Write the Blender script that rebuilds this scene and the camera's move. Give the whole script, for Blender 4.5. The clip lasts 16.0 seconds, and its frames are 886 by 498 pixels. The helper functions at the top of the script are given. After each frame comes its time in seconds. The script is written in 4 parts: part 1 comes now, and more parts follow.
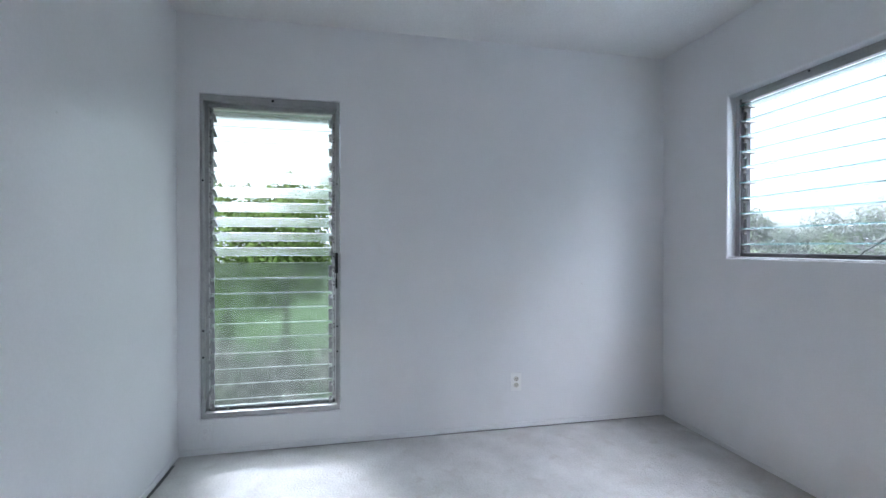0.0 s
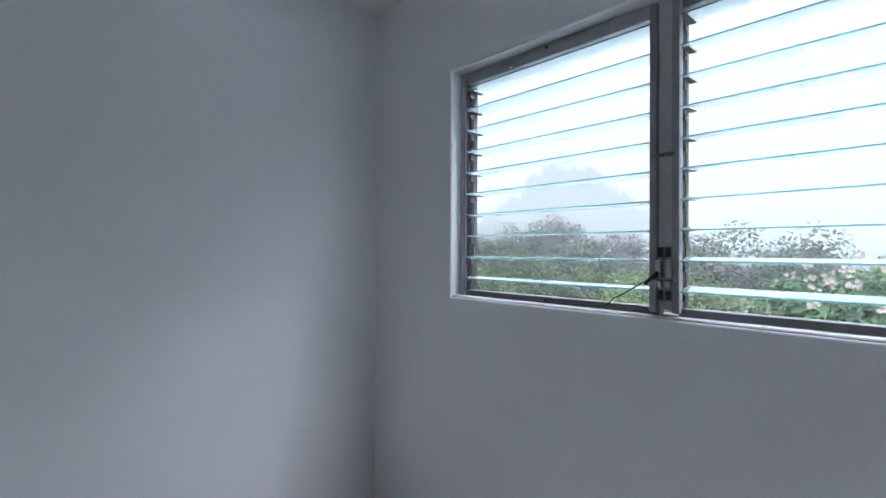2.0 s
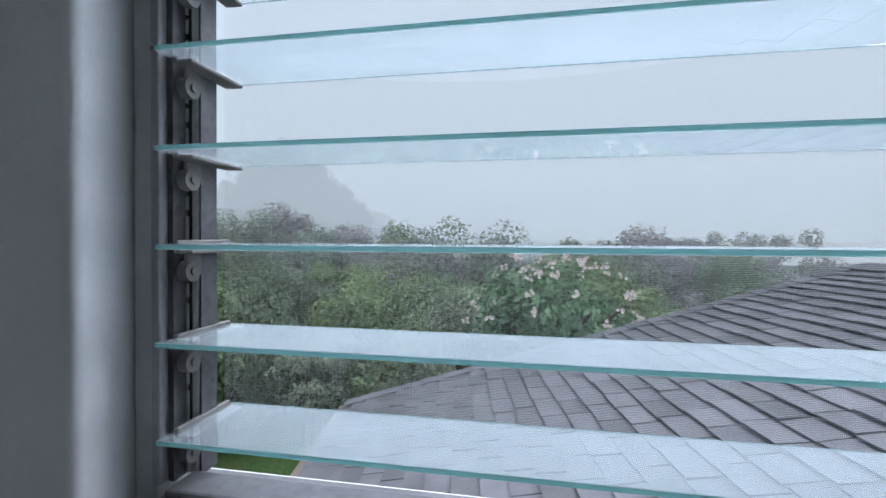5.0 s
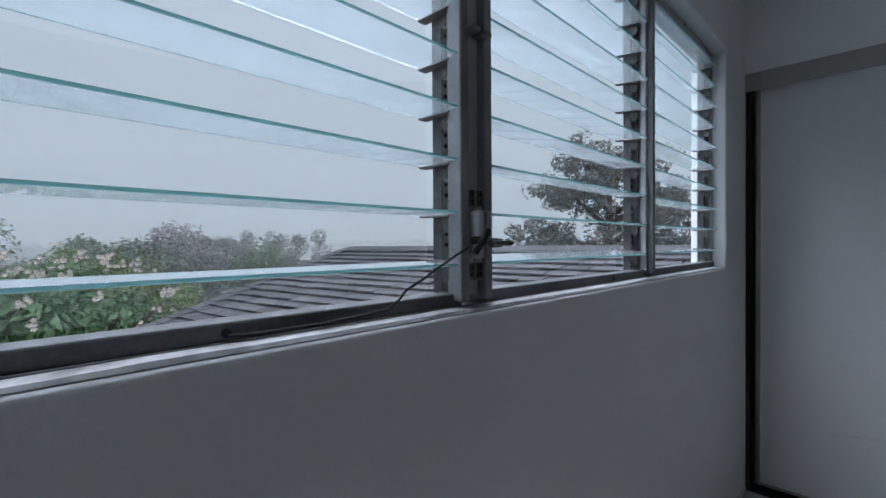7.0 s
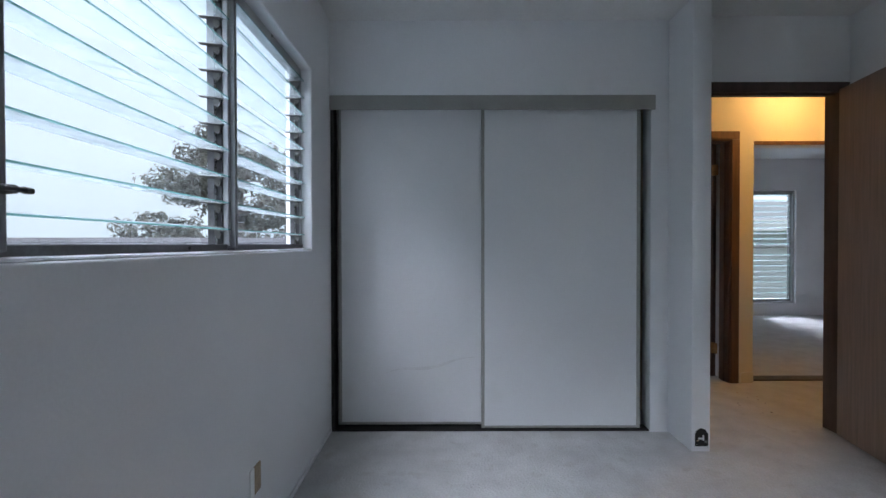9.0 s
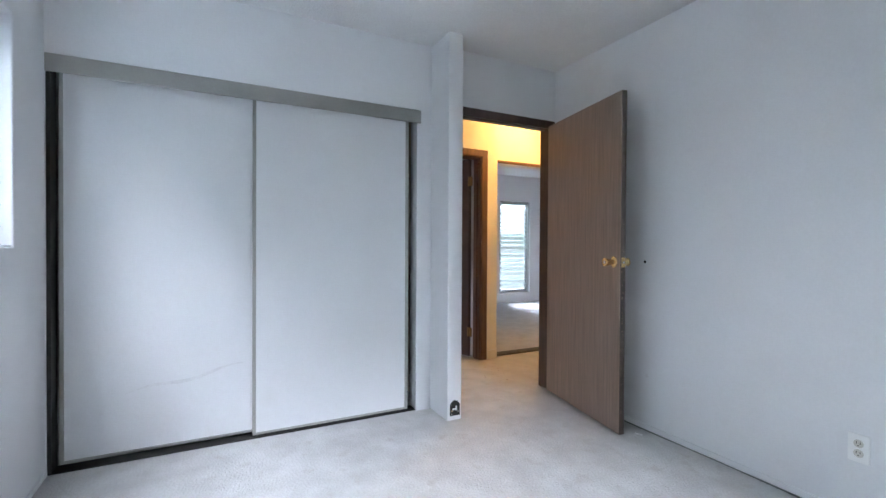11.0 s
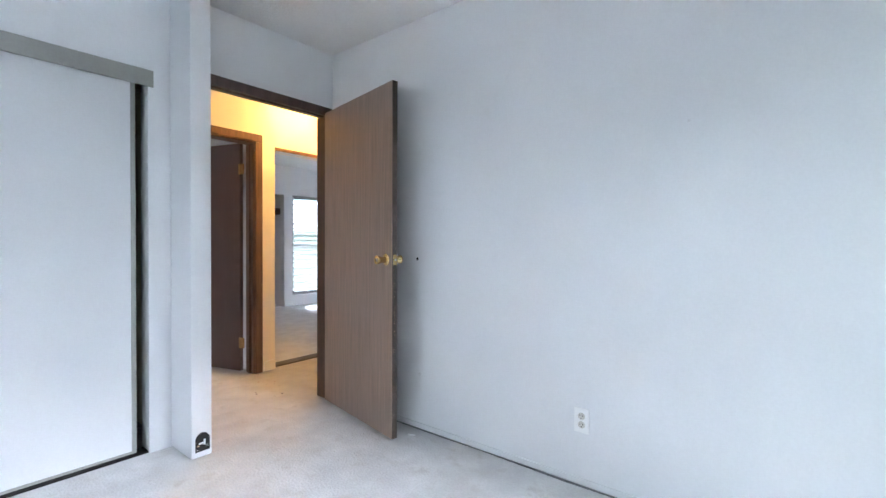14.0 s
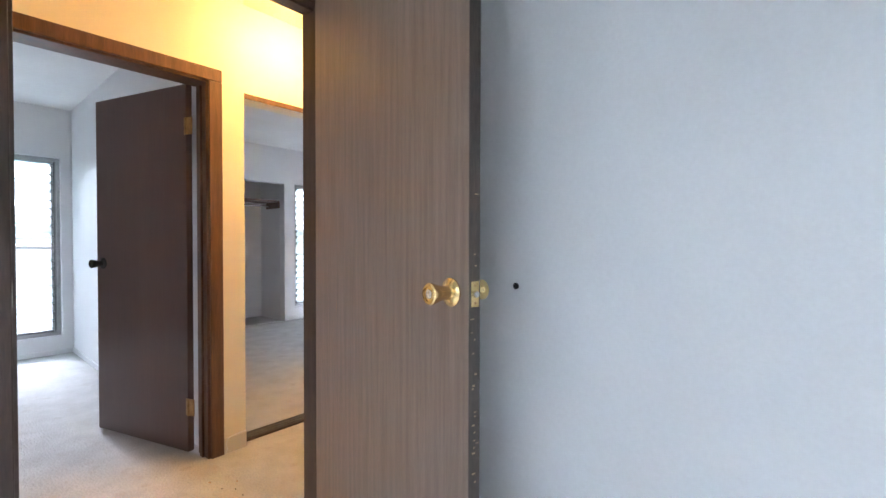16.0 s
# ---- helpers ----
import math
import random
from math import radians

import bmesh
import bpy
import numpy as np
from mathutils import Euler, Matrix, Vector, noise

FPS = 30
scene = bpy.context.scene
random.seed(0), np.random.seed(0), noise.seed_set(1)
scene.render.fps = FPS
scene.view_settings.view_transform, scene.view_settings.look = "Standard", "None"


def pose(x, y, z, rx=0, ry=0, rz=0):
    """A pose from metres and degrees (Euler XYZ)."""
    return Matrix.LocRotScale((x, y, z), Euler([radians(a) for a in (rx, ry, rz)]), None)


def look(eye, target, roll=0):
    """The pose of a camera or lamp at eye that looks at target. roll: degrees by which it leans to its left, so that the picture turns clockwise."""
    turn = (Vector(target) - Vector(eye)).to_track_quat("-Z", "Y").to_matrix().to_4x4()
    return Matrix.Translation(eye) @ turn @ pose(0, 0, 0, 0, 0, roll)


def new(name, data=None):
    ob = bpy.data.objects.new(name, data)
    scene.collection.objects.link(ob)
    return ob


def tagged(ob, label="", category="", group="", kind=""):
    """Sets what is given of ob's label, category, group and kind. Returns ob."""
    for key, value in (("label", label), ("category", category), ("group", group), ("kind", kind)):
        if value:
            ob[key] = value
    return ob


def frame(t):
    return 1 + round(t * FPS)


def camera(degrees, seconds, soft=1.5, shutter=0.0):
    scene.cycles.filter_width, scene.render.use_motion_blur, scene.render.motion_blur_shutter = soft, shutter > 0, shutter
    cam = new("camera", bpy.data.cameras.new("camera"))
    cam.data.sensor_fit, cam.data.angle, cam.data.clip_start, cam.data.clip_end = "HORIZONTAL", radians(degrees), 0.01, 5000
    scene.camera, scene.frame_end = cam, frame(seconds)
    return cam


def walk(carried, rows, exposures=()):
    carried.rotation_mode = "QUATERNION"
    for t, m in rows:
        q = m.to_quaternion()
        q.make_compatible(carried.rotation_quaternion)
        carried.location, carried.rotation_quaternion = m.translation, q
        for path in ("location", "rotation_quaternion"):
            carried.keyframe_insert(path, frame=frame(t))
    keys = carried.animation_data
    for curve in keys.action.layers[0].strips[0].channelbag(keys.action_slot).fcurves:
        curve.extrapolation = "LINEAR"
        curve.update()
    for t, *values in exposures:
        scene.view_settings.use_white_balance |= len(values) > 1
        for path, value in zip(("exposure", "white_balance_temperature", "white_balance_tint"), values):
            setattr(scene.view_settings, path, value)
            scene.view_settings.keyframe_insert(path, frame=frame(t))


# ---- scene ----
PATH = [
    (0, (2.706, -2.135, 1.178), (0.747, -1.728, 1.166), 0.0),
    (0.5, (2.504, -1.897, 1.231), (0.622, -1.223, 1.22), -0.1),
    (1, (2.25, -1.731, 1.261), (0.486, -0.788, 1.257), -0.1),
    (1.5, (2.03, -1.544, 1.255), (0.421, -0.356, 1.261), 0.1),
    (2, (1.824, -1.32, 1.305), (0.4, 0.083, 1.311), 0.2),
    (2.5, (1.631, -1.04, 1.328), (0.31, 0.462, 1.326), -0.1),
    (3, (1.451, -0.779, 1.354), (0.299, 0.856, 1.339), -0.4),
    (5.5, (0.823, -0.298, 1.37), (0.82, 1.702, 1.345), 0.4),
    (6, (0.783, -0.319, 1.326), (1.233, 1.629, 1.333), 0.0),
    (6.5, (0.797, -0.372, 1.276), (1.735, 1.394, 1.27), -0.5),
    (7, (0.791, -0.467, 1.225), (2.215, 0.938, 1.201), -0.4),
    (7.5, (0.769, -0.524, 1.175), (2.515, 0.451, 1.149), -0.3),
    (8, (0.743, -0.597, 1.154), (2.641, 0.033, 1.129), -0.3),
    (8.5, (0.718, -0.633, 1.144), (2.697, -0.343, 1.121), -0.2),
    (9, (0.698, -0.681, 1.14), (2.697, -0.682, 1.118), -0.1),
    (9.5, (0.681, -0.7, 1.129), (2.662, -0.973, 1.109), 0.0),
    (10, (0.667, -0.704, 1.128), (2.598, -1.226, 1.107), 0.1),
    (12.5, (0.503, -0.826, 1.133), (2.015, -2.135, 1.117), 0.3),
    (13, (0.474, -0.846, 1.124), (1.88, -2.269, 1.108), 0.2),
    (13.5, (0.536, -0.904, 1.11), (1.845, -2.415, 1.094), 0.3),
    (14, (0.681, -1.08, 1.123), (1.929, -2.643, 1.099), 0.2),
    (14.5, (0.9, -1.297, 1.139), (2.132, -2.873, 1.112), 0.3),
    (15, (1.205, -1.536, 1.152), (2.439, -3.11, 1.122), 0.2),
    (15.5, (1.505, -1.828, 1.149), (2.753, -3.391, 1.12), 0.1),
    (16, (1.864, -2.062, 1.148), (3.162, -3.583, 1.115), 0.1),
]
cam = camera(90.2, 16.0)
EXPOSURES = [(0.0, 0.98), (0.5, 0.90), (1.0, 0.70), (2.0, 0.36), (3.0, -0.08), (5.5, -0.48), (6.5, -0.64), (7.0, -0.76), (7.5, -0.60), (8.0, -0.42), (9.0, 0.06), (10.0, 0.82), (12.5, 1.76), (14.5, 1.90), (16.0, 1.97)]
walk(cam, [(t, look(e, g, r)) for t, e, g, r in PATH], EXPOSURES)

# ---- sky and sun: thin bright cloud with mist near the ground ----
world = bpy.data.worlds.new("overcast_sky")
scene.world = world
world.use_nodes = True
wn, wl = world.node_tree.nodes, world.node_tree.links
bg = wn["Background"]
sky = wn.new("ShaderNodeTexSky")
sky.sky_type, sky.sun_disc, sky.sun_elevation, sky.sun_rotation = "NISHITA", False, radians(66), radians(190)
sky_scale = wn.new("ShaderNodeVectorMath")
sky_scale.operation = "SCALE"
sky_scale.inputs["Scale"].default_value = 0.03
wl.new(sky.outputs[0], sky_scale.inputs[0])
cloud = wn.new("ShaderNodeVectorMath")
cloud.operation = "ADD"
cloud.inputs[1].default_value = (0.70, 0.815, 0.95)
wl.new(sky_scale.outputs[0], cloud.inputs[0])
wl.new(cloud.outputs[0], bg.inputs[0])
bg.inputs[1].default_value = 1.2
sun = new("sun", bpy.data.lights.new("sun", "SUN"))
sun.data.energy, sun.data.angle, sun.data.color = 1.9, radians(40), (1.0, 0.98, 0.95)
sun.matrix_world = look((0, 0, 0), (0.08, 0.38, -0.92))


# added area lamps beyond each window, above the view, to brighten the rooms
def sky_fill(name, eye, target, width, height, watts):
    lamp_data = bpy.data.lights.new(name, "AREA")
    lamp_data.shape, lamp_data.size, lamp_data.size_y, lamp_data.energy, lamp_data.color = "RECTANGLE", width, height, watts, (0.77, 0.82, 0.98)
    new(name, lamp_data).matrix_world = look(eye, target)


sky_fill("sky_fill_north", (1.70, 1.30, 4.45), (1.60, -1.9, 0.95), 4.2, 2.2, 570)
sky_fill("sky_fill_west", (-4.0, -3.75, 3.90), (1.2, -2.3, 1.0), 2.0, 1.0, 320)
sky_fill("sky_fill_far", (11.6, -2.57, 3.2), (5.4, -2.4, 0.8), 2.0, 0.7, 230)
sky_fill("sky_fill_room", (11.6, -5.9, 3.2), (5.4, -5.2, 0.8), 2.0, 0.7, 640)


# ---- materials ----
def material(name, base, rough=0.5, metal=0.0, var=0.06, scale=2.0, grain=60.0, bump=0.1, depth=0.002, stretch=(1, 1, 1), second=None, spot=0.55, spec=0.5, random_tint=0.0):
    m = bpy.data.materials.new(name)
    m.use_nodes = True
    n, l = m.node_tree.nodes, m.node_tree.links
    b = n["Principled BSDF"]
    b.inputs["Metallic"].default_value = metal
    b.inputs["Specular IOR Level"].default_value = spec
    co = n.new("ShaderNodeTexCoord")
    mp = n.new("ShaderNodeMapping")
    mp.inputs["Scale"].default_value = stretch
    l.new(co.outputs["Object"], mp.inputs[0])
    big, fine = n.new("ShaderNodeTexNoise"), n.new("ShaderNodeTexNoise")
    big.inputs["Scale"].default_value, fine.inputs["Scale"].default_value = scale, grain
    big.inputs["Detail"].default_value, fine.inputs["Detail"].default_value = 5, 3
    l.new(mp.outputs[0], big.inputs[0])
    l.new(mp.outputs[0], fine.inputs[0])
    ramp = n.new("ShaderNodeValToRGB")
    ramp.color_ramp.elements[0].position, ramp.color_ramp.elements[1].position = 0.32, 0.70
    ramp.color_ramp.elements[0].color = (*[c * (1 - var) for c in base], 1)
    ramp.color_ramp.elements[1].color = (*[min(1, c * (1 + var)) for c in base], 1)
    l.new(big.outputs[0], ramp.inputs[0])
    out = ramp.outputs[0]
    mix = n.new("ShaderNodeMix")
    mix.data_type, mix.blend_type = "RGBA", "MULTIPLY"
    mix.inputs[0].default_value = 1.0
    tone = n.new("ShaderNodeMapRange")
    tone.inputs[1].default_value, tone.inputs[2].default_value = 0.3, 0.7
    tone.inputs[3].default_value, tone.inputs[4].default_value = 1 - var, 1.0
    l.new(fine.outputs[0], tone.inputs[0])
    l.new(out, mix.inputs["A"])
    l.new(tone.outputs[0], mix.inputs["B"])
    out = mix.outputs["Result"]
    if second:
        patch = n.new("ShaderNodeTexNoise")
        patch.inputs["Scale"].default_value, patch.inputs["Detail"].default_value = scale * 1.7, 6
        l.new(mp.outputs[0], patch.inputs[0])
        edge = n.new("ShaderNodeMapRange")
        edge.inputs[1].default_value, edge.inputs[2].default_value = spot, spot + 0.14
        l.new(patch.outputs[0], edge.inputs[0])
        m2 = n.new("ShaderNodeMix")
        m2.data_type = "RGBA"
        l.new(edge.outputs[0], m2.inputs[0])
        l.new(out, m2.inputs["A"])
        m2.inputs["B"].default_value = (*second, 1)
        out = m2.outputs["Result"]
    if random_tint:
        info = n.new("ShaderNodeObjectInfo")
        island = n.new("ShaderNodeNewGeometry")
        both = n.new("ShaderNodeMath")
        both.operation = "ADD"
        l.new(info.outputs["Random"], both.inputs[0])
        l.new(island.outputs["Random Per Island"], both.inputs[1])
        fr = n.new("ShaderNodeMath")
        fr.operation = "FRACT"
        l.new(both.outputs[0], fr.inputs[0])
        rr = n.new("ShaderNodeMapRange")
        rr.inputs[3].default_value, rr.inputs[4].default_value = 1 - random_tint, 1 + random_tint
        l.new(fr.outputs[0], rr.inputs[0])
        m3 = n.new("ShaderNodeMix")
        m3.data_type, m3.blend_type = "RGBA", "MULTIPLY"
        m3.inputs[0].default_value = 1.0
        l.new(out, m3.inputs["A"])
        l.new(rr.outputs[0], m3.inputs["B"])
        out = m3.outputs["Result"]
    l.new(out, b.inputs["Base Color"])
    rg = n.new("ShaderNodeMapRange")
    rg.inputs[3].default_value, rg.inputs[4].default_value = rough * 0.85, min(1, rough * 1.15)
    l.new(big.outputs[0], rg.inputs[0])
    l.new(rg.outputs[0], b.inputs["Roughness"])
    if bump:
        bp = n.new("ShaderNodeBump")
        bp.inputs["Strength"].default_value, bp.inputs["Distance"].default_value = bump, depth
        l.new(fine.outputs[0], bp.inputs["Height"])
        l.new(bp.outputs[0], b.inputs["Normal"])
    return m


def glass(name, colour, rough=0.0, milky_film=0.0):
    m = bpy.data.materials.new(name)
    m.use_nodes = True
    n, l = m.node_tree.nodes, m.node_tree.links
    n.remove(n["Principled BSDF"])
    g = n.new("ShaderNodeBsdfGlass")
    g.inputs["Color"].default_value, g.inputs["Roughness"].default_value, g.inputs["IOR"].default_value = (*colour, 1), rough, 1.5
    out = g.outputs[0]
    if milky_film:
        # a milky film for dust; it also whitens blades as sky reflection would
        d = n.new("ShaderNodeBsdfTranslucent")
        d.inputs[0].default_value = (0.75, 0.82, 0.85, 1)
        d2 = n.new("ShaderNodeBsdfDiffuse")
        d2.inputs[0].default_value = (0.75, 0.82, 0.85, 1)
        dd = n.new("ShaderNodeMixShader")
        l.new(d.outputs[0], dd.inputs[1])
        l.new(d2.outputs[0], dd.inputs[2])
        co = n.new("ShaderNodeTexCoord")
        mp = n.new("ShaderNodeMapping")
        mp.inputs["Scale"].default_value = (6, 40, 40)
        l.new(co.outputs["Object"], mp.inputs[0])
        t = n.new("ShaderNodeTexNoise")
        t.inputs["Scale"].default_value = 1.5
        l.new(mp.outputs[0], t.inputs[0])
        r = n.new("ShaderNodeMapRange")
        r.inputs[3].default_value, r.inputs[4].default_value = milky_film * 0.5, milky_film * 1.5
        l.new(t.outputs[0], r.inputs[0])
        mx = n.new("ShaderNodeMixShader")
        l.new(r.outputs[0], mx.inputs[0])
        l.new(out, mx.inputs[1])
        l.new(dd.outputs[0], mx.inputs[2])
        out = mx.outputs[0]
    l.new(out, n["Material Output"].inputs[0])
    return m


def emitter(name, colour, strength):
    m = bpy.data.materials.new(name)
    m.use_nodes = True
    b = m.node_tree.nodes["Principled BSDF"]
    b.inputs["Base Color"].default_value = (*colour, 1)
    b.inputs["Emission Color"].default_value = (*colour, 1)
    b.inputs["Emission Strength"].default_value = strength
    return m


WALL = material("white_wall_paint", (0.79, 0.795, 0.805), 0.31, var=0.035, scale=1.6, grain=110, bump=0.30, depth=0.002, second=(0.75, 0.75, 0.755), spot=0.62)
CEILING = material("sprayed_ceiling", (0.78, 0.78, 0.77), 0.9, var=0.06, scale=1.3, grain=95, bump=0.9, depth=0.006)
CARPET = material("worn_cut_pile_carpet", (0.56, 0.55, 0.54), 0.95, var=0.10, scale=6, grain=85, bump=0.9, depth=0.006, second=(0.475, 0.455, 0.435), spot=0.57, spec=0.1)
HALLPAINT = material("cream_hall_paint", (0.80, 0.74, 0.60), 0.5, var=0.03, scale=1.5, grain=120, bump=0.2)
CASING = material("stained_casing_wood", (0.135, 0.064, 0.038), 0.42, var=0.30, scale=3, grain=30, bump=0.15, stretch=(12, 12, 0.8))
JAMBWOOD = material("dark_jamb_wood", (0.085, 0.055, 0.045), 0.45, var=0.25, scale=3, grain=30, bump=0.15, stretch=(10, 10, 0.9))
DOORWOOD = material("walnut_door_veneer", (0.284, 0.207, 0.166), 0.40, var=0.17, scale=4.5, grain=58, bump=0.25, stretch=(14, 14, 0.6), second=(0.245, 0.175, 0.138), spot=0.60)
DOORDARK = material("dark_glossy_door_veneer", (0.105, 0.060, 0.049), 0.3, var=0.14, scale=0.5, grain=9, bump=0.04, stretch=(9, 9, 0.5))
DOOREDGE = material("dark_door_edge", (0.075, 0.055, 0.045), 0.5, var=0.3, scale=5, grain=40, stretch=(6, 6, 1))
BAREWOOD = material("chipped_bare_wood", (0.42, 0.30, 0.20), 0.8, var=0.2, scale=20, grain=90)
PANEL = material("closet_door_board", (0.74, 0.745, 0.755), 0.38, var=0.04, scale=1.2, grain=140, bump=0.08, second=(0.68, 0.68, 0.67), spot=0.63)
TAUPE = material("taupe_painted_metal", (0.36, 0.355, 0.33), 0.4, metal=0.3, var=0.06, scale=6, grain=90, bump=0.05)
ALU = material("weathered_aluminium", (0.44, 0.44, 0.445), 0.45, metal=0.35, var=0.12, scale=14, grain=120, bump=0.2, second=(0.28, 0.28, 0.28), spot=0.66)
DARKALU = material("dark_aluminium", (0.13, 0.13, 0.135), 0.5, metal=0.3, var=0.3, scale=18, grain=120, bump=0.3, second=(0.06, 0.055, 0.05), spot=0.6)
STRIP = material("dull_grey_strip_metal", (0.30, 0.30, 0.305), 0.45, metal=0.3, var=0.15, scale=14, grain=110, bump=0.15)
# paler than the strips; light from the room is in its colour
MULLION = material("smooth_grey_mullion", (0.46, 0.465, 0.475), 0.4, metal=0.2, var=0.05, scale=8, grain=90, bump=0.05)
ALUPALE = material("pale_aluminium_channel", (0.74, 0.74, 0.735), 0.42, metal=0.2, var=0.15, scale=16, grain=150, bump=0.15, second=(0.34, 0.33, 0.32), spot=0.62)
CLIPMETAL = material("dull_clip_metal", (0.20, 0.19, 0.18), 0.45, metal=0.5, var=0.2, scale=30, grain=200)
BLACKRUB = material("black_rubber", (0.012, 0.012, 0.013), 0.6, var=0.2, scale=20, grain=100)
# near-black, stands in for shade inside holes, slots and gaps
DARKHOLE = material("dark_cavity", (0.02, 0.018, 0.016), 0.9, var=0.3, scale=20, grain=90)
BRASS = material("polished_brass", (0.80, 0.58, 0.27), 0.16, metal=1.0, var=0.06, scale=20, grain=120, bump=0.02)
STEEL = material("steel_latch", (0.66, 0.66, 0.66), 0.25, metal=1.0, var=0.08, scale=20, grain=120, bump=0.02)
AGEDBRASS = material("aged_brass_hinge", (0.45, 0.27, 0.12), 0.4, metal=0.8, var=0.25, scale=20, grain=120)
PLASTIC = material("white_outlet_plastic", (0.88, 0.88, 0.87), 0.3, var=0.02, scale=8, grain=80, bump=0.02)
GRIME = material("grimy_track_metal", (0.15, 0.15, 0.155), 0.5, metal=0.2, var=0.25, scale=7, grain=110, bump=0.4, second=(0.10, 0.098, 0.095), spot=0.55)
IVORY = material("ivory_socket_plastic", (0.60, 0.575, 0.52), 0.35, var=0.03, scale=8, grain=80, bump=0.02)
TAN = material("tan_outlet_body", (0.40, 0.30, 0.19), 0.5, var=0.15, scale=30, grain=120)
SHINGLE = material("grey_asphalt_shingle", (0.135, 0.135, 0.15), 0.8, var=0.22, scale=5, grain=160, bump=0.8, depth=0.004, random_tint=0.24)
SIDING = material("white_lap_siding", (0.78, 0.79, 0.80), 0.6, var=0.05, scale=3, grain=60)
# white siding and pale roof, darkened in colour so they don't burn out
GREYSIDING = material("darkened_white_siding", (0.52, 0.53, 0.54), 0.6, var=0.06, scale=3, grain=60)
GREYROOF = material("darkened_pale_roof", (0.24, 0.25, 0.26), 0.7, var=0.1, scale=3, grain=60)
# pale because distant mist is put into the roof's colour
PALEROOF = material("mist_paled_roof", (0.52, 0.54, 0.56), 0.7, var=0.08, scale=3, grain=60)
# darker than wall paint, to offset the added north lamp's glare here
SILLPAINT = material("toned_down_sill_paint", (0.52, 0.525, 0.53), 0.7, var=0.25, scale=9, grain=60, bump=0.5, second=(0.30, 0.29, 0.28), spot=0.56)
SOFFIT = material("painted_soffit", (0.62, 0.61, 0.60), 0.7, var=0.06, scale=3, grain=60)
FASCIA = material("brown_fascia", (0.20, 0.16, 0.14), 0.7, var=0.2, scale=3, grain=40)
GRASS = material("mown_grass", (0.065, 0.13, 0.038), 0.9, var=0.35, scale=0.6, grain=14, bump=1.0, depth=0.05, second=(0.10, 0.13, 0.05), spot=0.55)
BARK = material("grey_brown_bark", (0.10, 0.08, 0.065), 0.9, var=0.3, scale=6, grain=40, bump=0.8, depth=0.01, stretch=(4, 4, 1))


def leaf_material(name, c, tint=0.45):
    # broad tone noise stands in for shade between leaf clumps
    m = material(name, c, 0.6, var=0.42, scale=1.1, grain=9, bump=0.0, random_tint=tint, spec=0.3)
    n, l = m.node_tree.nodes, m.node_tree.links
    b = n["Principled BSDF"]
    thin = n.new("ShaderNodeBsdfTranslucent")
    l.new(b.inputs["Base Color"].links[0].from_socket, thin.inputs[0])
    mx = n.new("ShaderNodeMixShader")
    mx.inputs[0].default_value = 0.35
    l.new(b.outputs[0], mx.inputs[1])
    l.new(thin.outputs[0], mx.inputs[2])
    l.new(mx.outputs[0], n["Material Output"].inputs[0])
    return m


# leaf colours A to E and S are lightened to stand in for mist
LEAF_A = leaf_material("hedge_leaf_green", (0.27, 0.36, 0.21), 0.22)
LEAF_B = leaf_material("light_leaf_green", (0.33, 0.43, 0.21), 0.30)
LEAF_C = leaf_material("mist_paled_leaf_green", (0.31, 0.37, 0.29), 0.22)
LEAF_D = leaf_material("mist_paled_purple_twigs", (0.45, 0.42, 0.43), 0.22)
LEAF_E = leaf_material("dark_brown_green_leaf", (0.23, 0.225, 0.20))
LEAF_S = leaf_material("silvery_green_leaf", (0.43, 0.50, 0.36), 0.28)
LEAF_P = leaf_material("broad_glossy_leaf", (0.19, 0.32, 0.17))
LEAF_W = leaf_material("bright_garden_leaf", (0.20, 0.31, 0.085))
PETAL = material("pale_pink_petal", (0.87, 0.73, 0.68), 0.6, var=0.2, scale=10, grain=40, random_tint=0.25)

CLEAR = glass("clear_louvre_glass", (0.90, 0.945, 0.955), 0.0, 0.17)
FROST = glass("obscure_louvre_glass", (0.93, 0.97, 0.945), 0.11, 0.02)


def edge_glass(name, colour, share):
    """Ground pane edge; its colour stands in for light caught inside the glass."""
    m = bpy.data.materials.new(name)
    m.use_nodes = True
    n, l = m.node_tree.nodes, m.node_tree.links
    t, d = n.new("ShaderNodeBsdfTranslucent"), n["Principled BSDF"]
    t.inputs[0].default_value = (*colour, 1)
    d.inputs["Base Color"].default_value, d.inputs["Roughness"].default_value = (*[c * 0.7 for c in colour], 1), 0.2
    mx = n.new("ShaderNodeMixShader")
    mx.inputs[0].default_value = share
    l.new(d.outputs[0], mx.inputs[1])
    l.new(t.outputs[0], mx.inputs[2])
    l.new(mx.outputs[0], n["Material Output"].inputs[0])
    return m


EDGE = edge_glass("teal_glass_edge", (0.14, 0.32, 0.31), 0.45)
# near-white, so the frosted blades' edges read as catching light
PALE_EDGE = edge_glass("pale_glass_edge", (0.88, 0.92, 0.90), 0.6)


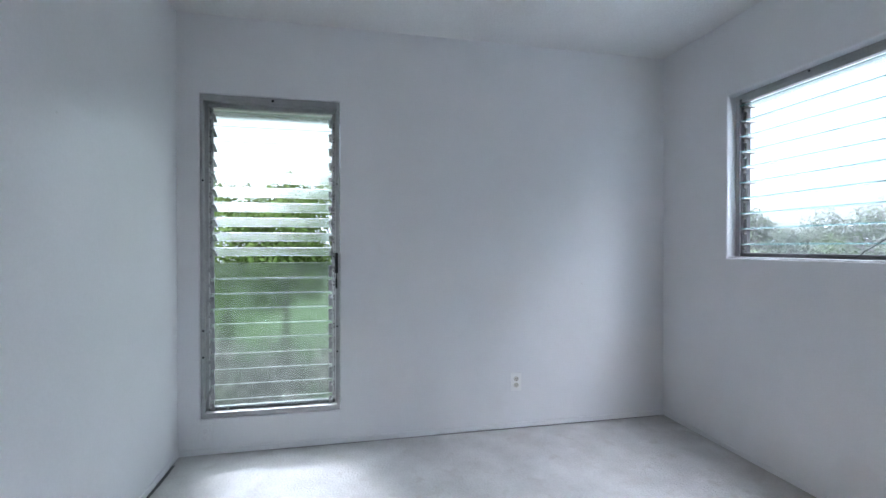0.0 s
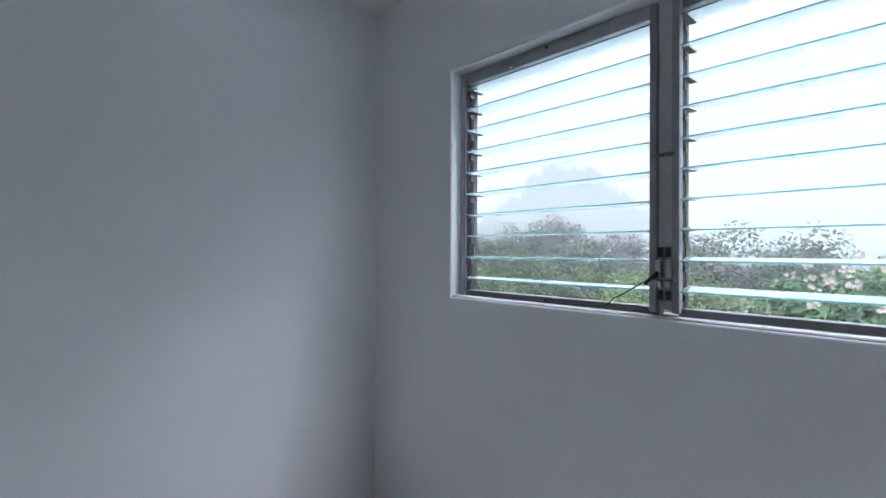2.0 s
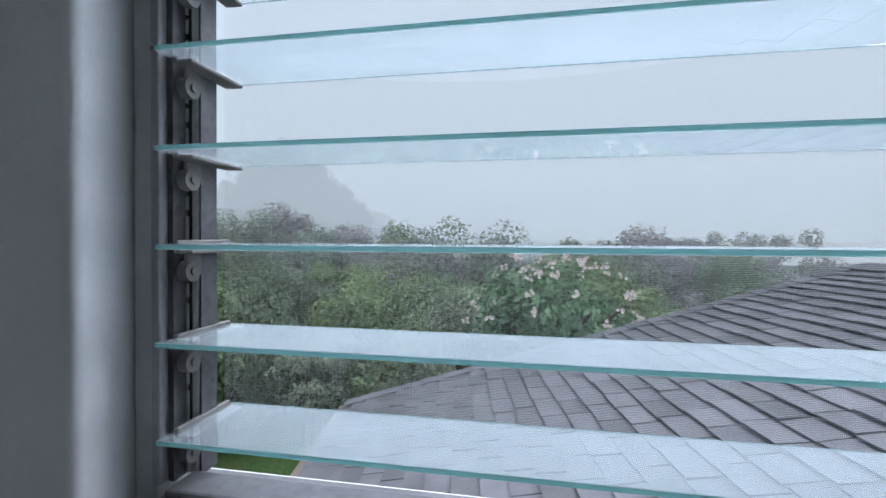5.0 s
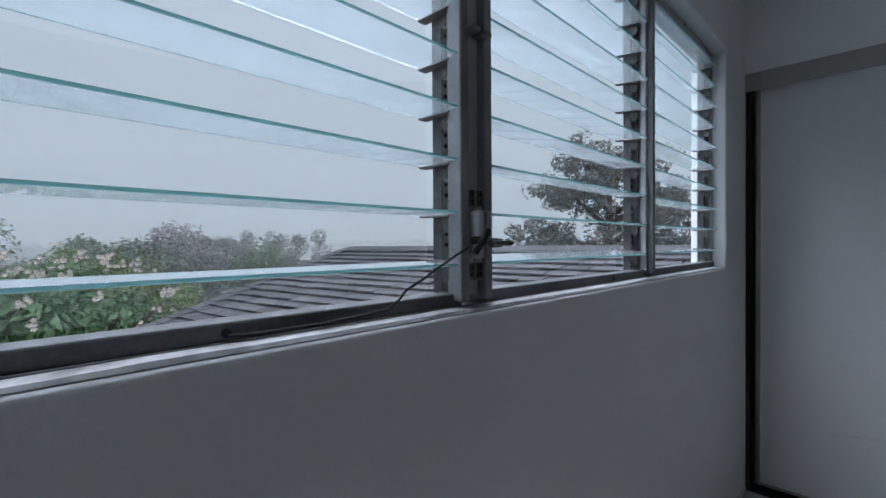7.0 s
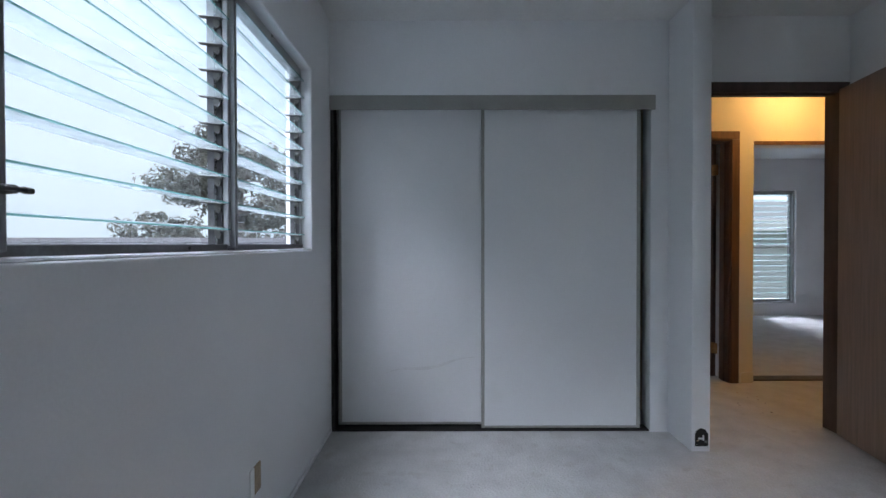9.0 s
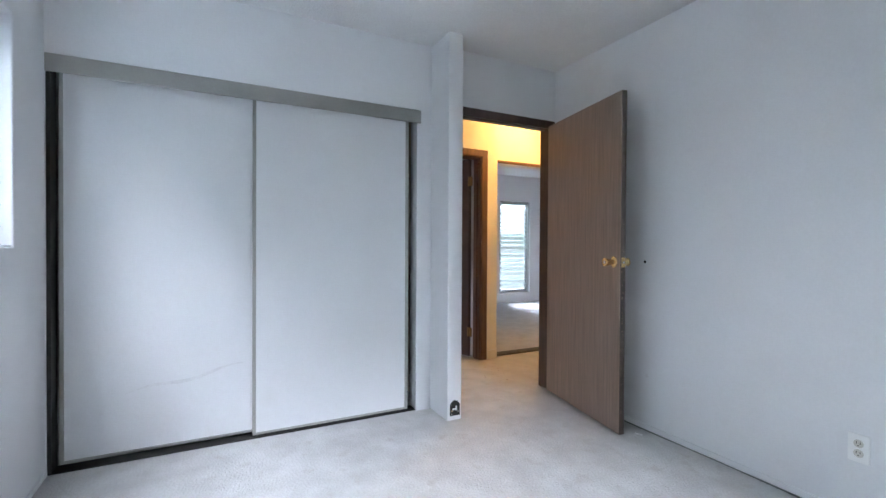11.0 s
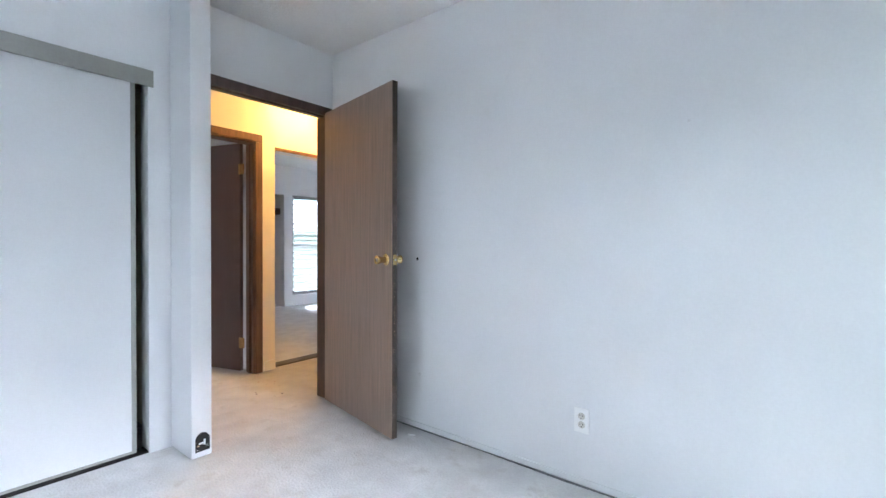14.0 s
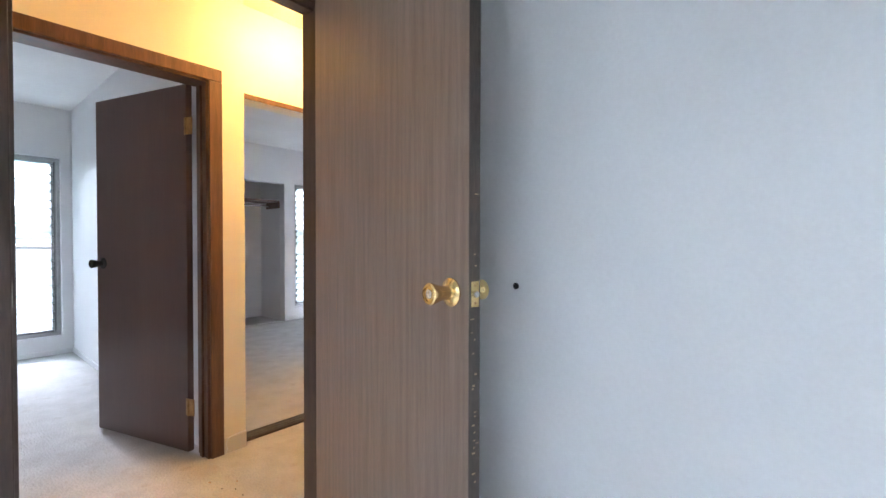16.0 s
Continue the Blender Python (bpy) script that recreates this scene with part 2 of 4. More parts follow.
def screen_material():
    m = bpy.data.materials.new("fine_insect_screen")
    m.use_nodes = True
    n, l = m.node_tree.nodes, m.node_tree.links
    co = n.new("ShaderNodeTexCoord")
    sp = n.new("ShaderNodeSeparateXYZ")
    l.new(co.outputs["Object"], sp.inputs[0])
    lines = []
    for axis, share in (("X", 0.05), ("Z", 0.10)):
        a, b2, c = n.new("ShaderNodeMath"), n.new("ShaderNodeMath"), n.new("ShaderNodeMath")
        a.operation, b2.operation, c.operation = "MULTIPLY", "FRACT", "LESS_THAN"
        a.inputs[1].default_value, c.inputs[1].default_value = 1 / 0.0016, share
        l.new(sp.outputs[axis], a.inputs[0])
        l.new(a.outputs[0], b2.inputs[0])
        l.new(b2.outputs[0], c.inputs[0])
        lines.append(c)
    mx = n.new("ShaderNodeMath")
    mx.operation = "MAXIMUM"
    l.new(lines[0].outputs[0], mx.inputs[0])
    l.new(lines[1].outputs[0], mx.inputs[1])
    tr = n.new("ShaderNodeBsdfTransparent")
    df = n["Principled BSDF"]
    df.inputs["Base Color"].default_value, df.inputs["Roughness"].default_value = (0.72, 0.73, 0.75, 1), 0.6
    sh = n.new("ShaderNodeMixShader")
    l.new(mx.outputs[0], sh.inputs[0])
    l.new(tr.outputs[0], sh.inputs[1])
    l.new(df.outputs[0], sh.inputs[2])
    l.new(sh.outputs[0], n["Material Output"].inputs[0])
    return m


SCREEN = screen_material()


# ---- building helpers ----
def box(bm, x0, x1, y0, y1, z0, z1, bevel=0.0, seg=2):
    made = bmesh.ops.create_cube(bm, size=1)["verts"]
    for v in made:
        v.co = ((x0 + x1) / 2 + v.co.x * (x1 - x0), (y0 + y1) / 2 + v.co.y * (y1 - y0), (z0 + z1) / 2 + v.co.z * (z1 - z0))
    if bevel:
        edges = list({e for v in made for e in v.link_edges})
        bmesh.ops.bevel(bm, geom=edges, offset=bevel, segments=seg, affect="EDGES", profile=0.5)
    return bm


def boxed(x0, x1, y0, y1, z0, z1, bevel=0.0, seg=2):
    return box(bmesh.new(), x0, x1, y0, y1, z0, z1, bevel, seg)


def rod(bm, a, b, r0, r1=None, seg=16):
    a, b = Vector(a), Vector(b)
    r1 = r0 if r1 is None else r1
    q = (b - a).to_track_quat("Z", "Y").to_matrix().to_4x4()
    bmesh.ops.create_cone(bm, cap_ends=True, segments=seg, radius1=r0, radius2=r1, depth=(b - a).length, matrix=Matrix.Translation((a + b) / 2) @ q)
    return bm


def turned(bm, a, axis, profile, seg=24):
    """A turned solid: profile rows are (distance along the axis, radius)."""
    q = Vector(axis).to_track_quat("Z", "Y").to_matrix()
    rings = []
    for d, r in profile:
        rings.append([bm.verts.new(Vector(a) + q @ Vector((r * math.cos(2 * math.pi * k / seg), r * math.sin(2 * math.pi * k / seg), d))) for k in range(seg)])
    for r0, r1 in zip(rings, rings[1:]):
        for k in range(seg):
            bm.faces.new((r0[k], r0[(k + 1) % seg], r1[(k + 1) % seg], r1[k]))
    bm.faces.new(rings[0][::-1])
    bm.faces.new(rings[-1])
    return bm


def swept(bm, points, r, seg=8):
    pts = [Vector(p) for p in points]
    rings = []
    for i, p in enumerate(pts):
        d = (pts[min(i + 1, len(pts) - 1)] - pts[max(i - 1, 0)]).normalized()
        q = d.to_track_quat("Z", "Y").to_matrix()
        rings.append([bm.verts.new(p + q @ Vector((r * math.cos(2 * math.pi * k / seg), r * math.sin(2 * math.pi * k / seg), 0))) for k in range(seg)])
    for r0, r1 in zip(rings, rings[1:]):
        for k in range(seg):
            bm.faces.new((r0[k], r0[(k + 1) % seg], r1[(k + 1) % seg], r1[k]))
    bm.faces.new(rings[0][::-1])
    bm.faces.new(rings[-1])
    return bm


def finish(name, bm, mat, smooth=False):
    bmesh.ops.recalc_face_normals(bm, faces=bm.faces)
    me = bpy.data.meshes.new(name)
    bm.to_mesh(me)
    bm.free()
    me.materials.append(mat)
    if smooth:
        me.polygons.foreach_set("use_smooth", [True] * len(me.polygons))
        me.set_sharp_from_angle(angle=radians(35))
    return me


def thing(name, m, label, category, kind="", group=""):
    """An empty at the base of a thing, at the pose m; its parts are built in its own coordinates."""
    e = new(name)
    e.matrix_world = m
    return tagged(e, label, category, group, kind)


def part(name, bm, mat, parent, label="", smooth=False):
    ob = new(name, finish(name, bm, mat, smooth))
    ob.parent = parent
    return tagged(ob, label) if label else ob


def solid(name, bm, mat, label, category, kind="", group="", smooth=False):
    return tagged(new(name, finish(name, bm, mat, smooth)), label, category, group, kind)


def shared(name, me, parent, m):
    ob = new(name, me)
    ob.parent = parent
    ob.matrix_local = m
    return ob


def slab(us, vs, holes, d0, d1, axis, soft=0.0):
    """A wall in one mesh: cells of a grid but for the holes (u0, u1, v0, v1), from depth d0 to d1 along axis 'x' or 'y'."""
    for u0, u1, v0, v1 in holes:
        us, vs = us + [u0, u1], vs + [v0, v1]
    us, vs = sorted(set(us)), sorted(set(vs))
    bm = bmesh.new()
    at = {}

    def vert(i, j, k):
        if (i, j, k) not in at:
            d = (d0, d1)[k]
            at[i, j, k] = bm.verts.new((us[i], d, vs[j]) if axis == "y" else (d, us[i], vs[j]))
        return at[i, j, k]

    def full(i, j):
        if not (0 <= i < len(us) - 1 and 0 <= j < len(vs) - 1):
            return False
        u, v = (us[i] + us[i + 1]) / 2, (vs[j] + vs[j + 1]) / 2
        return not any(a < u < b and c < v < e for a, b, c, e in holes)

    for i in range(len(us) - 1):
        for j in range(len(vs) - 1):
            if not full(i, j):
                continue
            for k in (0, 1):
                bm.faces.new([vert(i, j, k), vert(i + 1, j, k), vert(i + 1, j + 1, k), vert(i, j + 1, k)])
            for (p, q), (di, dj) in ((((i, j), (i + 1, j)), (0, -1)), (((i, j + 1), (i + 1, j + 1)), (0, 1)), (((i, j), (i, j + 1)), (-1, 0)), (((i + 1, j), (i + 1, j + 1)), (1, 0))):
                if not full(i + di, j + dj):
                    bm.faces.new([vert(*p, 0), vert(*q, 0), vert(*q, 1), vert(*p, 1)])
    bmesh.ops.recalc_face_normals(bm, faces=bm.faces)
    if soft:
        inner = set()
        for f in bm.faces:
            for e in f.edges:
                if len(e.link_faces) == 2 and e.calc_face_angle(0) > 1 and all(us[0] + 0.01 < (v.co.x if axis == "y" else v.co.y) < us[-1] - 0.01 and vs[0] + 0.01 < v.co.z < vs[-1] - 0.01 for v in e.verts):
                    inner.add(e)
        bmesh.ops.bevel(bm, geom=list(inner), offset=soft, segments=3, affect="EDGES", profile=0.5)
    return bm

# ---- the shell: bedroom, closet, hall, two rooms beyond ----
XE, YS, H = 3.36, -3.085, 2.48
NX0, NX1, NZ0, NZ1 = 0.530, 3.005, 1.112, 2.050
VY0, VY1, VZ0, VZ1 = -2.972, -2.200, 0.198, 2.040
PY0, PY1, PX = -2.145, -2.042, 3.105
XH, XR = 4.30, 7.72
tagged(new("floor", finish("floor", boxed(-0.14, 8.6, -7.2, 0.14, -0.25, 0.0), CARPET)), "pale worn wall-to-wall carpet with grey stains", "carpet", kind="structure")
tagged(new("ceiling", finish("ceiling", boxed(-0.14, 8.6, -7.2, 0.14, H, H + 0.2), CEILING)), "white sprayed popcorn-textured ceiling", "ceiling", kind="structure")
solid("wall_north", slab([-0.14, 8.6], [-0.25, H], [(NX0, NX1, NZ0, NZ1)], 0, 0.14, "y", 0.010), WALL, "white painted plaster wall with a wide louvre window", "wall", "structure", smooth=True)
solid("wall_west", slab([YS - 0.12, 0], [-0.25, H], [(VY0, VY1, VZ0, VZ1)], -0.14, 0, "x", 0.006), WALL, "white painted plaster wall with a tall louvre window", "wall", "structure", smooth=True)
solid("wall_south", boxed(0, 3.42, YS - 0.12, YS, -0.05, H), WALL, "plain white painted wall behind the open door", "wall", "structure")
solid("wall_closet", slab([-2.0415, 0], [0, H], [(-1.935, -0.004, -0.01, 2.0)], XE, XE + 0.11, "x"), WALL, "white wall above the sliding closet doors", "wall", "structure")
solid("pillar", boxed(PX, 3.46, PY0, PY1, 0, H, 0.006), WALL, "white painted wing wall between closet and doorway", "pillar", "structure", smooth=True)
solid("wall_door", slab([-3.085, PY0], [0, H], [(-3.062, PY0, -0.01, 2.065)], 3.31, 3.42, "x"), WALL, "white wall over the bedroom doorway", "wall", "structure")
solid("wall_hall_north", boxed(3.46, XH, -2.16, PY1, 0, H), HALLPAINT, "cream painted end wall of the hall", "wall", "structure")
solid("wall_closet_back", boxed(4.06, 4.16, PY1, 0, 0, H), WALL, "white back wall of the closet", "wall", "structure")
solid("wall_hall_east", slab([-3.215, 0], [0, H], [(-3.037, -2.257, -0.01, 2.0)], XH, XH + 0.12, "x"), HALLPAINT, "cream painted hall wall with a doorway", "wall", "structure")
solid("wall_hall_recess", slab([-5.2, -3.215], [0, H], [(-4.15, -3.222, -0.01, 1.955)], XH + 0.05, XH + 0.17, "x"), HALLPAINT, "cream painted hall wall over a wide opening", "wall", "structure")
solid("wall_hall_west", boxed(3.30, 3.42, -5.2, YS - 0.12, 0, H), HALLPAINT, "cream painted hall side wall", "wall", "structure")
solid("wall_hall_south", boxed(3.30, 4.47, -5.32, -5.2, 0, H), HALLPAINT, "cream painted end wall of the hall", "wall", "structure")
solid("wall_between_rooms", boxed(4.47, XR, -3.16, -3.045, 0, H), WALL, "white partition between the two far rooms", "wall", "structure")
solid("wall_far_east", slab([-7.0, 0], [-0.25, H], [(-2.955, -2.20, 0.19, 1.985), (-6.300, -5.575, 0.19, 1.985), (-5.412, -4.60, 0.0, 1.975)], XR, XR + 0.12, "x", 0.005), WALL, "white far wall with tall windows and a closet", "wall", "structure")
solid("wall_room_south", boxed(4.47, XR + 0.12, -6.98, -6.86, 0, H), WALL, "white end wall of the far room", "wall", "structure")
solid("wall_room_west", boxed(4.36, 4.47, -6.98, -5.2, 0, H), WALL, "white side wall of the far room", "wall", "structure")
niche = bmesh.new()
box(niche, 8.40, 8.48, -5.50, -4.50, 0, H)
box(niche, XR + 0.12, 8.40, -5.50, -5.412, 0, H)
box(niche, XR + 0.12, 8.40, -4.59, -4.50, 0, H)
solid("closet_niche_wall", niche, WALL, "white plaster walls of an open closet niche", "wall", "structure")
shelf = thing("closet_shelf", pose(8.1, -5.0, 1.72), "plain brown wooden shelf with a hanging rod", "shelf")
part("board", boxed(-0.26, 0.12, -0.408, 0.408, 0, 0.02, 0.002), CASING, shelf)
part("cleat", boxed(-0.26, 0.10, -0.410, -0.388, -0.09, -0.002, 0.002), CASING, shelf)
part("rod", rod(bmesh.new(), (0, -0.387, -0.05), (0, 0.408, -0.05), 0.015), STEEL, shelf, smooth=True)


def skirting(name, x0, x1, y0, y1, h, mat, label):
    bm = boxed(x0, x1, y0, y1, 0.004, h, 0.003)
    return solid(name, bm, mat, label, "baseboard", "structure")


skirting("baseboard", 0.0, 0.009, YS + 0.01, 0.0, 0.036, WALL, "thin white painted base strip along the wall")
skirting("baseboard", 0.009, XE, -0.008, 0.0, 0.030, WALL, "thin white painted base strip along the wall")
skirting("baseboard", 0.009, 3.30, YS, YS + 0.010, 0.034, WALL, "thin white painted base strip along the wall")
skirting("baseboard", XH - 0.012, XH, -3.215, -3.094, 0.085, HALLPAINT, "cream painted hall baseboard")
skirting("baseboard", XR - 0.012, XR, -5.575, -5.412, 0.06, WALL, "white painted baseboard")
skirting("baseboard", XR - 0.012, XR, -3.045, -2.0, 0.05, WALL, "white painted baseboard")
skirting("baseboard", 4.47, XR - 0.012, -3.045, -3.034, 0.05, WALL, "white painted baseboard")
# dark strips: shade and stain of the open carpet-to-wall joint as colour
gap = bmesh.new()
for i in range(46):
    x = 0.10 + i * 0.069
    w = 0.008 + 0.012 * noise.noise((x * 2.3, 0, 0))
    if w > 0.001:
        box(gap, x, x + 0.071, YS + 0.010, YS + 0.011 + w, 0.0005, 0.002)
solid("carpet_gap", gap, GRIME, "dark ragged gap at the carpet edge", "gap", "structure")
gap = bmesh.new()
for i in range(30):
    y = -2.6 + i * 0.085
    box(gap, 0.009, 0.0115 + 0.002 * noise.noise((y * 3, 1, 0)), y, y + 0.086, 0.0005, 0.002)
solid("carpet_gap", gap, GRIME, "dark thin gap at the carpet edge", "gap", "structure")


# ---- louvre windows ----
def clip_mesh(mat):
    bm = bmesh.new()
    box(bm, 0, 0.005, 0.018, 0.092, -0.0065, 0.006, 0.001, 1)
    box(bm, 0.005, 0.020, 0.018, 0.092, -0.0068, -0.0032, 0.0008, 1)
    box(bm, 0.000, 0.004, 0.030, 0.050, -0.024, -0.004, 0.001, 1)
    rod(bm, (-0.004, 0.036, -0.024), (0.006, 0.036, -0.024), 0.010, seg=14)
    rod(bm, (0.006, 0.036, -0.024), (0.008, 0.036, -0.024), 0.004, seg=10)
    return finish("clip", bm, mat, True)


CLIP, PALE_CLIP = clip_mesh(CLIPMETAL), clip_mesh(ALU)


def louvre_sash(parent, x0, x1, z0, z1, levels, glassmat, depth=0.096, y_in=0.026, stile=0.024, rail=None):
    """levels: (height of the inner edge, tilt in degrees; plus lifts the outer edge)."""
    clear = glassmat is CLEAR
    # clear sashes get darker metal; backlit shade and dirt are in the colour
    metal, dark, clip = (STRIP, DARKALU, CLIP) if clear else (ALU, ALU, PALE_CLIP)
    rz0, rz1, ry = rail or (z0, z0 + 0.022, 0.046)
    sash = part("sash", boxed(x0, x0 + stile * 0.40, 0.050, 0.076, z0, z1, 0.002), metal, parent, "weathered aluminium louvre sash")
    part("stile", boxed(x1 - stile * 0.40, x1, 0.050, 0.076, z0, z1, 0.002), metal, sash)
    # dark bars put the shade of the gap beside the channel into colour
    for xa, xb in ((x0 + stile * 0.40, x0 + stile * 0.66), (x1 - stile * 0.66, x1 - stile * 0.40)):
        part("stile_groove", boxed(xa + 0.0002, xb, 0.060, 0.0762, z0, z1), dark, sash)
    for side, xa in ((0, x0 + 0.007), (1, x1 - 0.031)):
        bm = bmesh.new()
        box(bm, xa, xa + 0.024, 0.078, 0.098, z0, z1, 0.001, 1)
        box(bm, xa + (0.018 if side == 0 else 0.000), xa + (0.022 if side == 0 else 0.004), 0.0765, 0.078, z0, z1, 0.001, 1)
        box(bm, xa + (0.008 if side == 0 else 0.012), xa + (0.012 if side == 0 else 0.016), 0.0765, 0.078, z0, z1, 0.001, 1)
        part("channel", bm, ALUPALE, sash, "pale slotted aluminium channel")
        xe = xa + 0.0242 if side == 0 else xa - 0.0022
        part("channel_edge", boxed(xe, xe + 0.002, 0.076, 0.0985, z0, z1), dark, sash)
        # near-black bars stand in for shaded slots, beside the rivets
        bm = bmesh.new()
        for z, _ in levels:
            box(bm, xa + 0.0125, xa + 0.0145, 0.0762, 0.0785, z - 0.012, z + 0.066)
            box(bm, xa + 0.006, xa + 0.014, 0.0765, 0.0785, z + 0.030, z + 0.036)
            rod(bm, (xa + 0.009, 0.0765, z + 0.052), (xa + 0.009, 0.0785, z + 0.052), 0.003, seg=10)
        part("rivet", bm, DARKHOLE, sash)
    part("top_rail", boxed(x0 + stile + 0.0005, x1 - stile - 0.0005, 0.048, 0.0765, z1 - 0.024, z1, 0.002), ALU, sash)
    part("bottom_rail", boxed(x0 + stile + 0.0005, x1 - stile - 0.0005, ry, 0.0765, rz0, rz1, 0.003), GRIME, sash)
    bl = bmesh.new()
    box(bl, 0, x1 - x0 - 0.054, 0, depth, -0.0024, 0.0024, 0.0010, 2)
    blade = finish("blade", bl, glassmat, False)
    blade.materials.append(EDGE if glassmat is CLEAR else PALE_EDGE)
    for f in blade.polygons:
        if abs(f.normal.y) > 0.5:
            f.material_index = 1
    for z, tilt in levels:
        m = pose(x0 + 0.027, y_in, z, tilt)
        b = shared("blade", blade, sash, m)
        b.visible_shadow = False
        shared("clip", clip, sash, m @ pose(0.003, 0, 0))
        shared("clip", clip, sash, m @ Matrix.Translation((x1 - x0 - 0.057, 0, 0)) @ Matrix.Diagonal((-1, 1, 1, 1)))
    return sash


def insect_screen(parent, x0, x1, z0, z1, y):
    bm = bmesh.new()
    vs = [bm.verts.new(p) for p in ((x0, y, z0), (x1, y, z0), (x1, y, z1), (x0, y, z1))]
    bm.faces.new(vs)
    ob = part("insect_screen", bm, SCREEN, parent, "fine grey insect screen")
    return ob


win = tagged(thing("window_1", pose(0, 0, 0), "wide three-bay aluminium louvre window with open clear glass blades", "window", "structure"))
zs = [1.190 + 0.0870 * (9 - k) for k in range(10)]
bays = [(0.558, 1.373, [(z, 0.6 + 0.4 * math.sin(3.1 * i)) for i, z in enumerate(zs)]),
        (1.375, 2.198, [(z, 5.2 + 0.5 * math.sin(2.3 * i)) for i, z in enumerate(zs)]),
        (2.200, 2.990, [(z, 1.5 + 0.5 * math.sin(2.7 * i)) for i, z in enumerate(zs)])]
part("window_frame", boxed(NX0 + 0.004, 0.5575, 0.055, 0.112, NZ0 + 0.004, NZ1 - 0.004, 0.003), ALU, win)
part("window_frame", boxed(2.9905, NX1 - 0.004, 0.055, 0.112, NZ0 + 0.004, NZ1 - 0.004, 0.003), ALU, win)
part("head", boxed(0.551, 2.990, 0.052, 0.112, 2.022, NZ1 - 0.004, 0.003), ALU, win)
part("track", boxed(0.551, 2.990, 0.040, 0.122, NZ0 + 0.002, 1.118, 0.002), GRIME, win, "grimy aluminium bottom track")
part("track_lip", boxed(0.560, 2.985, 0.0297, 0.0362, NZ0 + 0.002, 1.121, 0.002), GRIME, win)
for xa, xb in ((1.347, 1.387), (2.173, 2.207)):
    part("mullion", boxed(xa, xb, 0.034, 0.0495, 1.1365, 2.0215, 0.002), MULLION, win)
for xa, xb in ((1.326, 1.3465), (1.3875, 1.408), (2.190, 2.2075)):
    part("cover_strip", boxed(xa, xb, 0.018, 0.0495, 1.128, 2.028, 0.003), STRIP, win, "raised aluminium cover strip")
for x0, x1, lv in bays:
    louvre_sash(win, x0, x1, 1.1365, 2.0215, lv, CLEAR, rail=(1.1185, 1.1415, 0.037))
    insect_screen(win, x0 + 0.02, x1 - 0.02, 1.14, 2.02, 0.128)
# screws along the frame
for x, y, z in ((0.958, 0.050, 2.034), (1.80, 0.050, 2.034), (2.6, 0.050, 2.034), (0.966, 0.038, 1.130), (1.95, 0.038, 1.130), (0.562, 0.054, 1.55), (2.99, 0.054, 1.55)):
    part("screw", turned(bmesh.new(), (x, y, z), (0, -1, 0), [(0, 0.006), (0.003, 0.005), (0.004, 0.002)], 12), BLACKRUB, win)
for x in (1.354, 1.384):
    part("stop_clip", boxed(x - 0.014, x + 0.010, 0.006, 0.033, 1.578, 1.586, 0.002), CLIPMETAL, win, "small dark metal clip")

# twin lock plates on the first mullion
lock = thing("window_latch", pose(1.367, 0.034, 1.24), "pair of grey metal sash latches with black holes", "latch")
for s in (-1, 1):
    bm = bmesh.new()
    box(bm, s * 0.0105 - 0.0085, s * 0.0105 + 0.0085, -0.010, 0.0, -0.078, 0.078, 0.002)
    pl = part("latch_plate", bm, ALU, lock)
    for z in (-0.062, 0.062):
        part("latch_block", boxed(s * 0.0105 - 0.0078, s * 0.0105 + 0.0078, -0.0125, -0.0102, z - 0.014, z + 0.014, 0.001), DARKALU, pl, "dark screw block")
    part("latch_case", boxed(s * 0.0105 - 0.0072, s * 0.0105 + 0.0072, -0.036, -0.0102, -0.040, 0.040, 0.006, 3), STRIP if s > 0 else MULLION, pl, smooth=True)
    for z in (-0.068, -0.056, 0.056, 0.068):
        part("hole", rod(bmesh.new(), (s * 0.0105, -0.0140, z), (s * 0.0105, -0.0120, z), 0.0036, seg=12), BLACKRUB, pl)
bm = bmesh.new()
rod(bm, (0.014, -0.03, -0.014), (0.014, -0.055, -0.014), 0.009, 0.007)
box(bm, -0.008, 0.030, -0.060, -0.050, -0.018, -0.010, 0.003)
lv_ = part("lever", bm, CLIPMETAL, lock, "grey metal thumb lever", True)
part("lever_tip", rod(bmesh.new(), (0.028, -0.055, -0.014), (0.042, -0.055, -0.014), 0.006, 0.005), CLIPMETAL, lv_, "rounded grey lever tip", True)
bm = bmesh.new()
rod(bm, (-0.014, -0.02, -0.010), (-0.014, -0.042, -0.010), 0.008, 0.007)
swept(bm, [(-0.006, -0.044, 0.006), (-0.018, -0.046, -0.006), (-0.032, -0.046, -0.020), (-0.040, -0.044, -0.030)], 0.0055)
part("lever", bm, BLACKRUB, lock, "dark hooked crank lever", True)
lock2 = thing("window_latch", pose(2.232, 0.050, 1.225), "small grey metal sash latch", "latch")
part("latch_plate", boxed(-0.010, 0.014, -0.008, 0.0, -0.035, 0.035, 0.002), ALU, lock2)
part("lever", boxed(-0.004, 0.030, -0.034, -0.008, -0.008, 0.014, 0.004), ALU, lock2)
cable = [(1.327, 0.002, 1.220), (1.305, 0.008, 1.208), (1.275, 0.016, 1.190), (1.245, 0.023, 1.172), (1.215, 0.028, 1.157), (1.203, 0.031, 1.143), (1.180, 0.030, 1.131), (1.08, 0.028, 1.126), (1.00, 0.028, 1.1255), (0.966, 0.032, 1.127)]
solid("crank_cable", swept(bmesh.new(), cable, 0.0020), BLACKRUB, "thin black cable drooping along the window sill", "cable", smooth=True)
bm = bmesh.new()
prev = None
